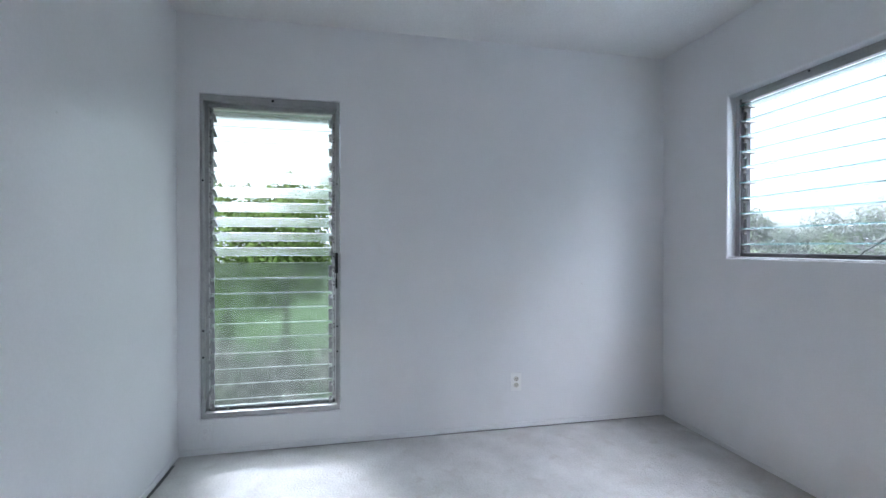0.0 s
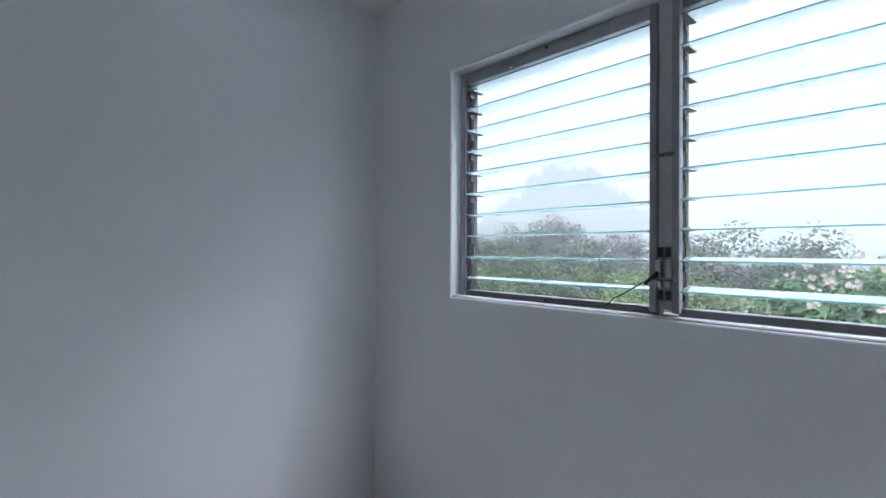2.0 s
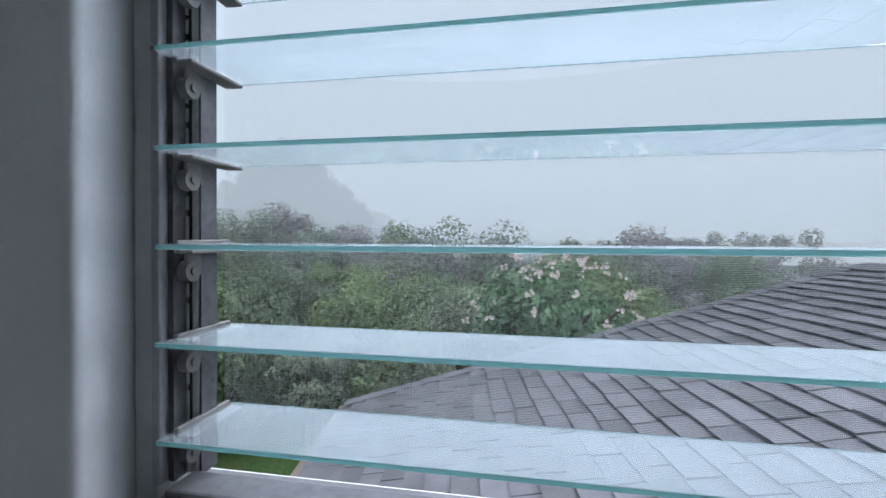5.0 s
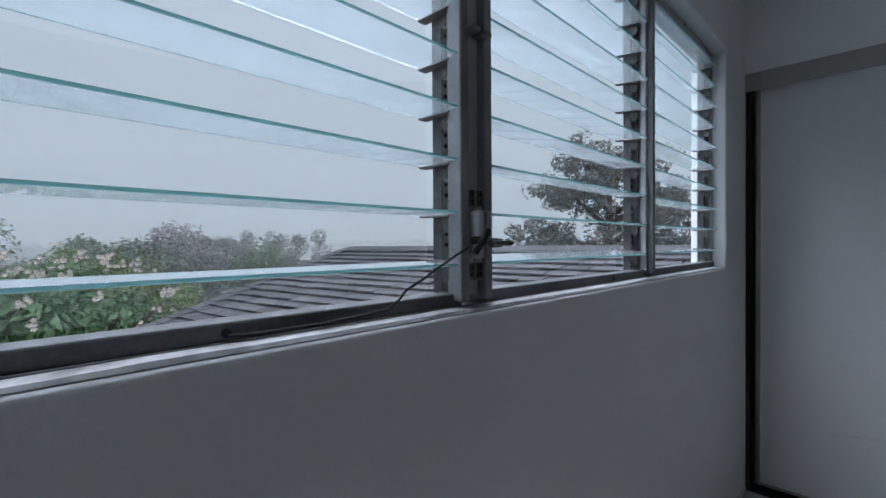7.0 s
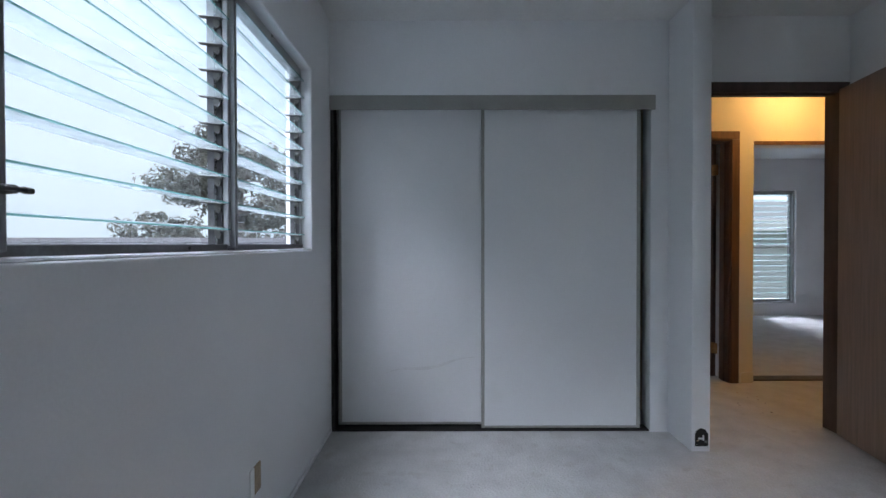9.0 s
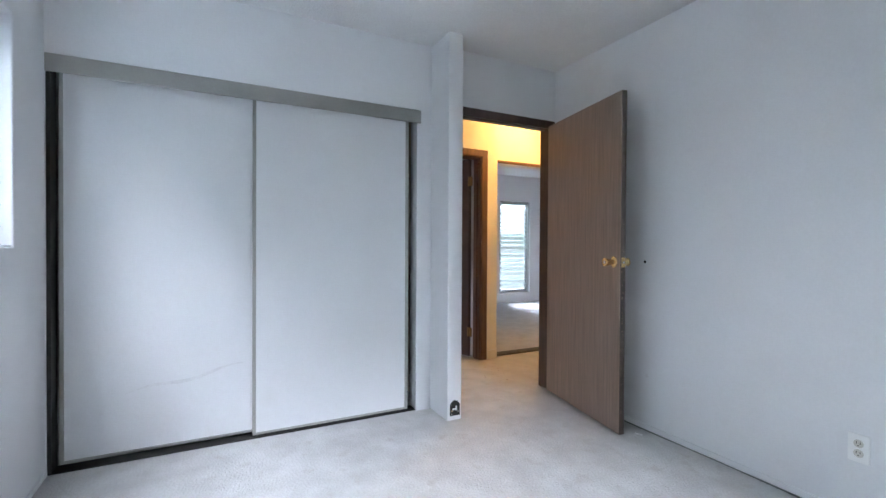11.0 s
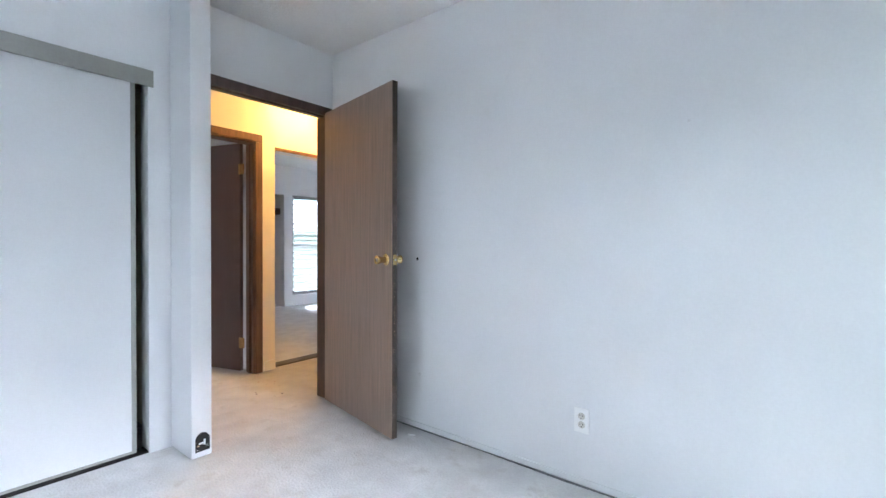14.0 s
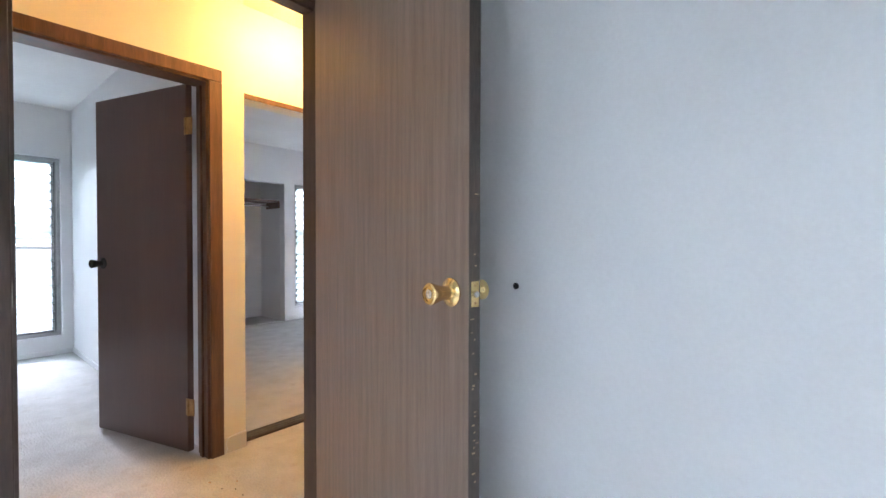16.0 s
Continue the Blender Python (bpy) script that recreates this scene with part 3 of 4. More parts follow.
for i in range(161):
    x = NX0 + 0.004 + (NX1 - NX0 - 0.008) * i / 160
    up, out = 0.0022 * noise.noise((x * 6, 0, 3)) + 0.0010 * noise.noise((x * 31, 5, 0)), 0.0016 * noise.noise((x * 9, 4, 8))
    ring = [bm.verts.new((x, y, z)) for y, z in ((0.0295, NZ0 - 0.004), (0.0080 + out, NZ0 - 0.004), (0.0065 + out, NZ0 + 0.001), (0.0095 + out, NZ0 + 0.0055 + up), (0.0290, NZ0 + 0.0075 + up * 0.5))]
    if prev:
        for k in range(5):
            bm.faces.new((prev[k], prev[(k + 1) % 5], ring[(k + 1) % 5], ring[k]))
    else:
        bm.faces.new(ring)
    prev = ring
bm.faces.new(prev[::-1])
solid("window_sill", bm, SILLPAINT, "white painted lumpy plaster sill", "sill", "structure", smooth=True)

west = tagged(thing("window_2", pose(0, 0, 0, 0, 0, 90), "tall aluminium louvre window with frosted glass blades", "window", "structure"))
part("window_frame", boxed(VY0 + 0.003, VY0 + 0.019, 0.006, 0.075, VZ0 + 0.003, VZ1 - 0.003, 0.003), ALU, west)
part("window_frame", boxed(VY1 - 0.019, VY1 - 0.003, 0.006, 0.075, VZ0 + 0.003, VZ1 - 0.003, 0.003), ALU, west)
part("head", boxed(VY0 + 0.0192, VY1 - 0.0192, 0.006, 0.075, VZ1 - 0.040, VZ1 - 0.003, 0.003), ALU, west)
part("track", boxed(VY0 + 0.0192, VY1 - 0.0192, 0.006, 0.085, VZ0 + 0.003, VZ0 + 0.034, 0.003), ALU, west)
wz = [0.258 + 0.0872 * k for k in range(20)]
lv = [(z + 0.04, -78 if k < 10 else -29) for k, z in enumerate(wz)]
lv[4] = (lv[4][0] + 0.004, -72)
louvre_sash(west, VY0 + 0.0192, VY1 - 0.0192, VZ0 + 0.034, VZ1 - 0.040, lv, FROST, 0.098, 0.030, stile=0.014)
crank = part("crank_case", boxed(VY1 - 0.030, VY1 - 0.012, -0.016, 0.006, 1.02, 1.14, 0.004), BLACKRUB, west, "black louvre crank case")
part("crank_handle", swept(bmesh.new(), [(VY1 - 0.021, -0.016, 1.06), (VY1 - 0.021, -0.030, 1.04), (VY1 - 0.021, -0.034, 0.98), (VY1 - 0.021, -0.030, 0.93)], 0.006), BLACKRUB, crank, smooth=True)
for z in (0.55, 0.70, 1.55):
    for x in (VY0 + 0.018, VY1 - 0.018):
        part("screw", turned(bmesh.new(), (x, 0.006, z), (0, -1, 0), [(0, 0.006), (0.003, 0.005), (0.004, 0.002)], 12), BLACKRUB, west)
part("screw", turned(bmesh.new(), (-2.58, 0.006, VZ1 - 0.02), (0, -1, 0), [(0, 0.008), (0.004, 0.006), (0.005, 0.002)], 12), BLACKRUB, west)

for k, (y0, y1) in enumerate(((-2.955, -2.20), (-6.300, -5.575))):
    far = tagged(thing("window_%d" % (k + 3), pose(XR, 0, 0, 0, 0, -90), "tall aluminium louvre window with clear glass blades", "window", "structure"))
    a, b = -y1, -y0
    part("window_frame", boxed(a + 0.003, a + 0.03, 0.03, 0.09, 0.193, 1.982, 0.003), ALU, far)
    part("window_frame", boxed(b - 0.03, b - 0.003, 0.03, 0.09, 0.193, 1.982, 0.003), ALU, far)
    part("head", boxed(a + 0.03, b - 0.03, 0.03, 0.09, 1.950, 1.982, 0.003), ALU, far)
    part("track", boxed(a + 0.03, b - 0.03, 0.03, 0.09, 0.193, 0.225, 0.003), ALU, far)
    part("transom", boxed(a + 0.03, b - 0.03, 0.03, 0.09, 1.07, 1.09, 0.003), ALU, far)
    louvre_sash(far, a + 0.03, b - 0.03, 0.225, 1.950, [(0.27 + 0.087 * q, -12) for q in range(20) if abs(0.27 + 0.087 * q - 1.08) > 0.03], CLEAR)

# ---- closet with sliding doors ----
solid("closet_header", boxed(XE - 0.012, XE - 0.002, -1.958, -0.004, 1.945, 2.032, 0.003), TAUPE, "taupe painted metal valance over the closet doors", "valance", "structure")
# near-black track and strip put the shade of the door gaps into colour
solid("closet_track", boxed(XE + 0.012, XE + 0.095, -1.935, -0.004, 0.0, 0.010, 0.002), DARKHOLE, "closet floor track, near-black for the gap's shade", "track", "structure")
solid("closet_gap_strip", boxed(XE + 0.002, XE + 0.095, -0.022, -0.005, 0.010, 1.99), DARKHOLE, "near-black strip in the gap beside the closet door", "jamb", "structure")


def sliding_door(y0, y1, x, z0, z1, label):
    d = thing("sliding_closet_door", pose(x, (y0 + y1) / 2, z0), label, "closet door", group="closet doors")
    h, w = z1 - z0, (y1 - y0) / 2
    part("panel", boxed(0.004, 0.016, -w + 0.012, w - 0.012, 0.0125, h - 0.01, 0.001), PANEL, d)
    part("stile", boxed(0, 0.020, -w, -w + 0.022, 0, h, 0.003), TAUPE, d, "taupe metal edge")
    part("stile", boxed(0, 0.020, w - 0.019, w, 0, h, 0.003), TAUPE, d, "taupe metal edge")
    part("bottom_rail", boxed(0.001, 0.019, -w + 0.019, w - 0.019, 0, 0.014, 0.002), TAUPE, d)
    part("top_rail", boxed(0.001, 0.019, -w + 0.019, w - 0.019, h - 0.012, h, 0.002), TAUPE, d)
    return d


sliding_door(-0.945, -0.036, XE + 0.060, 0.024, 1.985, "off-white sliding closet door with a faint scuff, set behind")
sliding_door(-1.885, -0.916, XE + 0.026, 0.014, 1.985, "off-white sliding closet door in a taupe metal edge")
scuff = bmesh.new()
prev = None
for i in range(25):
    u = i / 24
    y, z = -0.30 - 0.58 * u, 0.335 + 0.10 * u + 0.012 * math.sin(9 * u)
    w = 0.009 * math.sin(math.pi * u) + 0.001
    pair = (scuff.verts.new((XE + 0.0632, y, z - w)), scuff.verts.new((XE + 0.0632, y, z + w)))
    if prev:
        scuff.faces.new((prev[0], pair[0], pair[1], prev[1]))
    prev = pair
SCUFF = material("grey_scuff", (0.695, 0.695, 0.70), 0.5, var=0.1, scale=9, grain=90)
solid("scuff_mark", scuff, SCUFF, "faint grey scuff on the closet door", "scuff")

# ---- bedroom doorway and open door ----
frame_1 = thing("door_frame", pose(3.365, -2.58, 0), "dark stained wooden door frame", "door frame", "structure")
part("jamb", boxed(-0.062, 0.062, -0.480, -0.456, 0, 2.040, 0.003), JAMBWOOD, frame_1)
part("jamb", boxed(-0.062, 0.062, 0.388, 0.4345, 0, 2.040, 0.003), JAMBWOOD, frame_1)
part("head", boxed(-0.062, 0.062, -0.480, 0.4345, 2.0405, 2.064, 0.003), JAMBWOOD, frame_1)
part("stop", boxed(-0.015, 0.022, 0.376, 0.3875, 0, 2.028, 0.002), JAMBWOOD, frame_1)
part("stop", boxed(-0.015, 0.022, -0.4555, 0.376, 2.029, 2.0400, 0.002), JAMBWOOD, frame_1)
part("casing", boxed(-0.071, -0.0625, -0.490, 0.4345, 2.030, 2.088, 0.002), JAMBWOOD, frame_1)
part("casing", boxed(-0.071, -0.0625, -0.500, -0.462, 0.002, 2.0295, 0.002), JAMBWOOD, frame_1)
part("strike_plate", boxed(-0.050, -0.020, 0.3855, 0.3885, 0.99, 1.05, 0.001), STEEL, frame_1)

hinge = Vector((3.296, -3.006))
free = Vector((2.457, -2.846))
span = free - hinge
DW = span.length
door = thing("door_1", pose(hinge.x, hinge.y, 0.012, 0, 0, math.degrees(math.atan2(span.y, span.x))), "walnut-brown flush wooden door standing open, edge chipped", "door", "structure")
DT = 0.035
OFF = 0.0
part("leaf", boxed(0.003, DW - 0.0015, OFF, DT, 0, 2.03, 0.0015), DOORWOOD, door)
part("leaf_edge", boxed(DW - 0.0015, DW, OFF + 0.001, DT - 0.001, 0.001, 2.029), DOOREDGE, door, "dark chipped door edge")
rs = random.Random(7)
for i in range(30):
    z = rs.choice((rs.uniform(0.08, 0.95), rs.uniform(0.1, 1.25), rs.uniform(0.6, 0.98)))
    yy, w = OFF + rs.uniform(0.004, 0.022), rs.uniform(0.004, 0.012)
    part("chip", boxed(DW - 0.0002, DW + 0.0006, yy, yy + w, z, z + rs.uniform(0.0015, 0.004)), BAREWOOD, door)
for x, z, h in ((0.26, 1.32, 0.022), (0.40, 0.86, 0.012), (0.11, 1.38, 0.05), (0.18, 0.9, 0.03)):
    part("scratch", boxed(x, x + 0.0025, OFF - 0.0005, OFF + 0.001, z, z + h), BAREWOOD, door)
KX, KZ = DW - 0.062, 1.018


def knob(parent, x, z, y, s, mat, keyed):
    k = part("door_knob", turned(bmesh.new(), (x, y, z), (0, s, 0), [(0, 0.034), (0.003, 0.0335), (0.008, 0.027), (0.010, 0.0175), (0.020, 0.0165), (0.030, 0.017), (0.040, 0.0195), (0.050, 0.0225), (0.058, 0.0250), (0.064, 0.0252), (0.067, 0.022), (0.0665, 0.0175), (0.064, 0.0165)], 32), mat, parent, "polished brass door knob" if mat is BRASS else "dark door knob", True)
    if keyed:
        part("cylinder", turned(bmesh.new(), (x, y + s * 0.060, z), (0, s, 0), [(0, 0.012), (0.006, 0.011), (0.0075, 0.006)], 20), STEEL, k, "steel lock cylinder", True)
    return k


knob(door, KX, KZ, DT, 1, BRASS, True)
knob(door, KX, KZ, OFF, -1, BRASS, True)
lp = part("latch_plate", boxed(DW + 0.0002, DW + 0.0022, OFF + 0.006, OFF + 0.029, KZ - 0.029, KZ + 0.029, 0.0009), BRASS, door, "pale brass latch plate")
part("latch_bolt", turned(bmesh.new(), (DW + 0.002, OFF + 0.0175, KZ), (1, 0, 0), [(0, 0.0075), (0.006, 0.0072), (0.010, 0.004)], 16), STEEL, lp, smooth=True)
for z in (-0.020, 0.020):
    part("screw", turned(bmesh.new(), (DW + 0.002, OFF + 0.0175, KZ + z), (1, 0, 0), [(0, 0.0035), (0.001, 0.003)], 10), AGEDBRASS, lp)
for z in (0.22, 1.02, 1.78):
    part("hinge", rod(bmesh.new(), (0.000, DT + 0.003, z), (0.000, DT + 0.003, z + 0.09), 0.006), AGEDBRASS, door, "aged brass hinge", True)

# ---- hall doorway, second door, threshold, lamp ----
frame_2 = thing("door_frame", pose(XH, -2.647, 0), "reddish-brown stained wooden door frame", "door frame", "structure")
part("jamb", boxed(-0.004, 0.122, -0.389, -0.366, 0, 1.975, 0.003), CASING, frame_2)
part("jamb", boxed(-0.004, 0.122, 0.366, 0.389, 0, 1.975, 0.003), CASING, frame_2)
part("head", boxed(-0.004, 0.122, -0.389, 0.389, 1.9755, 1.998, 0.003), CASING, frame_2)
part("stop", boxed(0.040, 0.075, -0.3655, -0.354, 0, 1.964, 0.002), CASING, frame_2)
for y0, y1, z0, z1 in ((-0.445, -0.378, 0.0, 1.9855), (0.378, 0.43, 0.0, 1.9855), (-0.445, 0.43, 1.986, 2.052)):
    part("casing", boxed(-0.018, -0.0045, y0, y1, z0, z1, 0.005), CASING, frame_2)
d2a, d2b = Vector((4.430, -2.968)), Vector((5.190, -2.735))
s2 = d2b - d2a
door2 = thing("door_2", pose(d2a.x, d2a.y, 0.014, 0, 0, math.degrees(math.atan2(s2.y, s2.x))), "dark mahogany-brown flush door standing open with black knob", "door", "structure")
part("leaf", boxed(0.004, s2.length, -0.035, 0, 0, 1.97, 0.002), DOORDARK, door2)
knob(door2, s2.length - 0.06, 1.00, 0.0, 1, BLACKRUB, False)
knob(door2, s2.length - 0.06, 1.00, -0.035, -1, BLACKRUB, False)
for z in (0.20, 1.70):
    bm = boxed(-0.044, 0.016, -0.002, 0.004, z, z + 0.09, 0.001)
    rod(bm, (-0.004, 0.005, z), (-0.004, 0.005, z + 0.09), 0.006)
    part("hinge", bm, AGEDBRASS, door2, "aged brass hinge", True)
solid("opening_trim", boxed(XH + 0.042, XH + 0.0495, -4.16, -3.2155, 1.955, 1.985, 0.003), CASING, "brown wooden trim over the wide opening", "trim", "structure")
sill_bar = thing("threshold", pose(XH + 0.10, -3.69, 0), "dark ribbed metal threshold across the opening", "threshold", "structure")
part("base_strip", boxed(-0.055, 0.055, -0.462, 0.462, 0, 0.012, 0.003), JAMBWOOD, sill_bar)
for x in (-0.035, -0.005, 0.025):
    part("rib", boxed(x, x + 0.010, -0.46, 0.46, 0.012, 0.020, 0.002), CLIPMETAL, sill_bar)
LAMPX, LAMPY = 3.95, -3.52
lamp = thing("ceiling_lamp", pose(LAMPX, LAMPY, H), "round frosted ceiling lamp giving warm yellow light", "ceiling lamp")
part("lamp_base", turned(bmesh.new(), (0, 0, -0.001), (0, 0, -1), [(0, 0.15), (0.02, 0.15), (0.025, 0.14)], 32), TAUPE, lamp, smooth=True)
part("shade", turned(bmesh.new(), (0, 0, -0.026), (0, 0, -1), [(0, 0.135), (0.03, 0.13), (0.055, 0.10), (0.07, 0.05), (0.073, 0.01)], 32), emitter("warm_lamp_glass", (1.0, 0.55, 0.18), 35.0), lamp, "glowing frosted glass shade", True)


wire = [(4.283, -3.098, 0.004), (4.278, -3.104, 0.03), (4.281, -3.100, 0.06), (4.279, -3.108, 0.085), (4.284, -3.14, 0.092), (4.286, -3.18, 0.093), (4.287, -3.212, 0.094)]
solid("phone_wire", swept(bmesh.new(), wire, 0.0025), PLASTIC, "thin white wire along the hall baseboard", "wire", smooth=True)


# ---- outlets, cut-outs and small things ----
def outlet(m, label, painted=False, bare=False):
    o = thing("wall_outlet", m, label, "outlet", group="wall outlets")
    mat = WALL if painted else PLASTIC
    if bare:
        part("outlet_box", boxed(-0.026, 0.026, -0.006, 0.002, -0.050, 0.050, 0.002), TAN, o, "bare tan outlet body")
        part("plate", boxed(-0.060, -0.0265, -0.0045, -0.0005, -0.050, 0.050, 0.001), PLASTIC, o)
        return o
    part("plate", boxed(-0.036, 0.036, -0.0075, -0.0005, -0.058, 0.058, 0.004), mat, o)
    for z in (0.020, -0.020):
        f = part("socket", turned(bmesh.new(), (0, -0.0073, z), (0, -1, 0), [(0, 0.0165), (0.0025, 0.016), (0.003, 0.014)], 24), mat if painted else IVORY, o, smooth=True)
        for x in (-0.006, 0.006):
            part("slot", boxed(x - 0.0011, x + 0.0011, -0.0108, -0.0098, z - 0.001, z + 0.008), DARKHOLE if not painted else SCUFF, f)
        part("slot", rod(bmesh.new(), (0, -0.0108, z - 0.008), (0, -0.0098, z - 0.008), 0.0024, seg=10), DARKHOLE if not painted else SCUFF, f)
    part("screw", turned(bmesh.new(), (0, -0.006, 0), (0, -1, 0), [(0, 0.003), (0.001, 0.0025)], 10), STEEL, o)
    return o


outlet(pose(0, -1.090, 0.300, 0, 0, 90), "white outlet plate on the white wall")
outlet(pose(0, -2.940, 0.120, 0, 0, 90), "outlet plate painted over in wall white", painted=True)
outlet(pose(2.300, 0, 0.290), "uncovered tan outlet body in the wall", bare=True)
outlet(pose(1.450, YS, 0.304, 0, 0, 180), "white outlet plate on the white wall")
# flat near-black disc on the wall; the hole's shade is its colour
hole = bmesh.new()
turned(hole, (2.480, YS + 0.0008, 1.030), (0, 1, 0), [(0, 0.009), (0.0006, 0.0085)], 14)
solid("wall_hole", hole, DARKHOLE, "small dark hole knocked in the wall", "hole")
box_hole = thing("cut_out", pose(PX, -2.097, 0.080, 0, 0, -90), "house-shaped black hole cut in the wing wall", "hole")
# flat near-black plate on the wall; the cut-out's shade is its colour
bm = bmesh.new()
pts = [(-0.036, -0.050), (0.036, -0.050), (0.036, 0.020), (0.020, 0.042), (-0.006, 0.050), (-0.028, 0.036), (-0.036, 0.018)]
front = [bm.verts.new((x, -0.0012, z)) for x, z in pts]
back = [bm.verts.new((x, 0.0005, z)) for x, z in pts]
bm.faces.new(front)
for i in range(7):
    bm.faces.new((front[i], front[(i + 1) % 7], back[(i + 1) % 7], back[i]))
part("cavity", bm, DARKHOLE, box_hole)
for x, z, w, h, mt in ((-0.020, -0.012, 0.030, 0.010, SCUFF), (0.004, -0.018, 0.010, 0.030, SCUFF), (-0.028, -0.022, 0.012, 0.007, BAREWOOD), (-0.030, -0.040, 0.006, 0.003, PLASTIC), (0.016, -0.030, 0.012, 0.012, CLIPMETAL)):
    part("debris", boxed(x, x + w, -0.0035, -0.0014, z, z + h, 0.0008, 1), mt, box_hole)
bm = bmesh.new()
rod(bm, (2.44, -2.965, 0.006), (2.40, -2.975, 0.009), 0.005, 0.004, 10)
solid("door_stop_tip", bm, PLASTIC, "small white plastic stub on the carpet", "stub", smooth=True)
rs = random.Random(11)
for i in range(12):
    x, y = rs.choice(((3.75, -2.75), (3.6, -2.9), (1.6, -0.5), (3.9, -3.0)))
    x, y = x + rs.uniform(-0.2, 0.2), y + rs.uniform(-0.1, 0.1)
    w = rs.uniform(0.006, 0.016)
    bm = boxed(x, x + w, y, y + w * 0.6, 0.0005, 0.004, 0.001, 1)
    solid("carpet_crumb", bm, BARK if i % 3 else BAREWOOD, "small brown crumb lying on the carpet", "crumb", group="carpet crumbs")
CHIP = material("grey_wall_smudge", (0.765, 0.765, 0.765), 0.6, var=0.1, scale=20, grain=80)
for x, y, z, w, ax in ((0.0006, -0.62, 0.93, 0.009, "x"), (2.46, YS + 0.0006, 0.33, 0.010, "y"), (1.02, YS + 0.0006, 1.62, 0.006, "y")):
    bm = bmesh.new()
    turned(bm, (x, y, z), (1, 0, 0) if ax == "x" else (0, 1, 0), [(-0.0004, w), (0.0003, w * 0.8)], 12)
    solid("wall_smudge", bm, CHIP, "faint grey smudge on the white wall", "smudge", group="wall smudges")

# ---- outside: ground, lower roof, garden, neighbours, painted misty distance ----
GZ = -2.9
solid("ground", boxed(-400, 400, -400, 400, GZ - 0.5, GZ), GRASS, "wide green mown lawn below the house", "lawn", "structure")
outer = bmesh.new()
box(outer, -0.16, 8.7, 0.141, 0.16, GZ, NZ0 - 0.02)
box(outer, -0.16, -0.141, -7.2, 0.14, GZ, VZ0 - 0.02)
box(outer, -0.16, 8.7, -7.22, -7.2, GZ, H + 0.2)
box(outer, 8.61, 8.7, -7.2, 0.141, GZ, 0.0)
solid("house_siding", outer, SIDING, "white painted outer siding of the house", "siding", "structure")
eave = thing("eave", pose(-0.14, -3.0, H), "overhanging house roof edge with painted soffit", "eave", "structure")
part("soffit", boxed(-0.62, 0.0, -4.2, 3.2, -0.33, -0.31), SOFFIT, eave)
part("fascia", boxed(-0.66, -0.62, -4.2, 3.2, -0.36, 0.02, 0.004), FASCIA, eave)
solid("house_roof", boxed(-0.80, 8.7, -7.9, 0.20, H + 0.21, H + 0.30), SHINGLE, "flat dark roof over the rooms", "roof", "structure")

# lower gable roof beside the window
RA = Vector((4.08, 4.54, 1.165))
RU = Vector((0.14, -0.99, 0)).normalized()
RW = Vector((-0.99, -0.14, 0)).normalized()
SLOPE, RUN, LONG = 0.288, 4.95, 4.75
DOWN = (RW + Vector((0, 0, -SLOPE))).normalized()
UPN = RU.cross(DOWN) * (1 if RU.cross(DOWN).z > 0 else -1)
roof = thing("lower_roof", pose(RA.x, RA.y, GZ), "grey shingled gable roof of the lower wing", "roof", "structure")


def on_roof(u, d, n):
    return RA + RU * u + DOWN * d + UPN * n - Vector((RA.x, RA.y, GZ))


def wall_end(d):
    """How far along the ridge the roof runs before it meets the house wall, d metres down the slope."""
    return (0.175 - RA.y - DOWN.y * d) / RU.y


def slab_on_roof(bm, u0, u1, d0, d1, n0, n1, lift=0.0):
    vs = [bm.verts.new(on_roof(min(u, wall_end(d)), d, n)) for u, d, n in ((u0, d0, n0), (u1, d0, n0), (u1, d1, n0 + lift), (u0, d1, n0 + lift), (u0, d0, n1), (u1, d0, n1), (u1, d1, n1 + lift), (u0, d1, n1 + lift))]
    for f in ((0, 1, 2, 3), (4, 5, 6, 7), (0, 1, 5, 4), (1, 2, 6, 5), (2, 3, 7, 6), (3, 0, 4, 7)):
        bm.faces.new([vs[k] for k in f])
    return bm


DLEN = RUN * math.sqrt(1 + SLOPE * SLOPE)
part("roof_deck", slab_on_roof(bmesh.new(), 0.0, LONG + 0.1, -0.02, DLEN, -0.10, -0.012), SHINGLE, roof)
east = bmesh.new()
ED = (-RW + Vector((0, 0, -SLOPE))).normalized()
ring = []
for u, d in ((0, 0.02), (LONG - 0.1, 0.02), (LONG - 0.1, DLEN), (0, DLEN)):
    ring.append(RA + RU * u + ED * d - Vector((RA.x, RA.y, GZ)))
top = [east.verts.new(p) for p in ring]
low = [east.verts.new(p - Vector((0, 0, 0.1))) for p in ring]
east.faces.new(top)
east.faces.new(low[::-1])
for i in range(4):
    east.faces.new((top[i], top[(i + 1) % 4], low[(i + 1) % 4], low[i]))
part("east_slope", east, SHINGLE, roof)
part("ridge_cap", slab_on_roof(bmesh.new(), -0.02, LONG, -0.06, 0.09, 0.010, 0.020), SHINGLE, roof)
part("rake_board", slab_on_roof(bmesh.new(), -0.05, -0.005, 0.0, DLEN, -0.16, 0.012), FASCIA, roof)
part("gutter", slab_on_roof(bmesh.new(), -0.05, LONG, DLEN + 0.002, DLEN + 0.08, -0.12, -0.02), FASCIA, roof)
walls = bmesh.new()
wp = [RA + RU * u + RW * d for u, d in ((0.25, 0.05), (4.1, 0.05), (3.5, RUN - 0.5), (0.25, RUN - 0.5))]
a = [walls.verts.new((p.x - RA.x, p.y - RA.y, 0)) for p in wp]
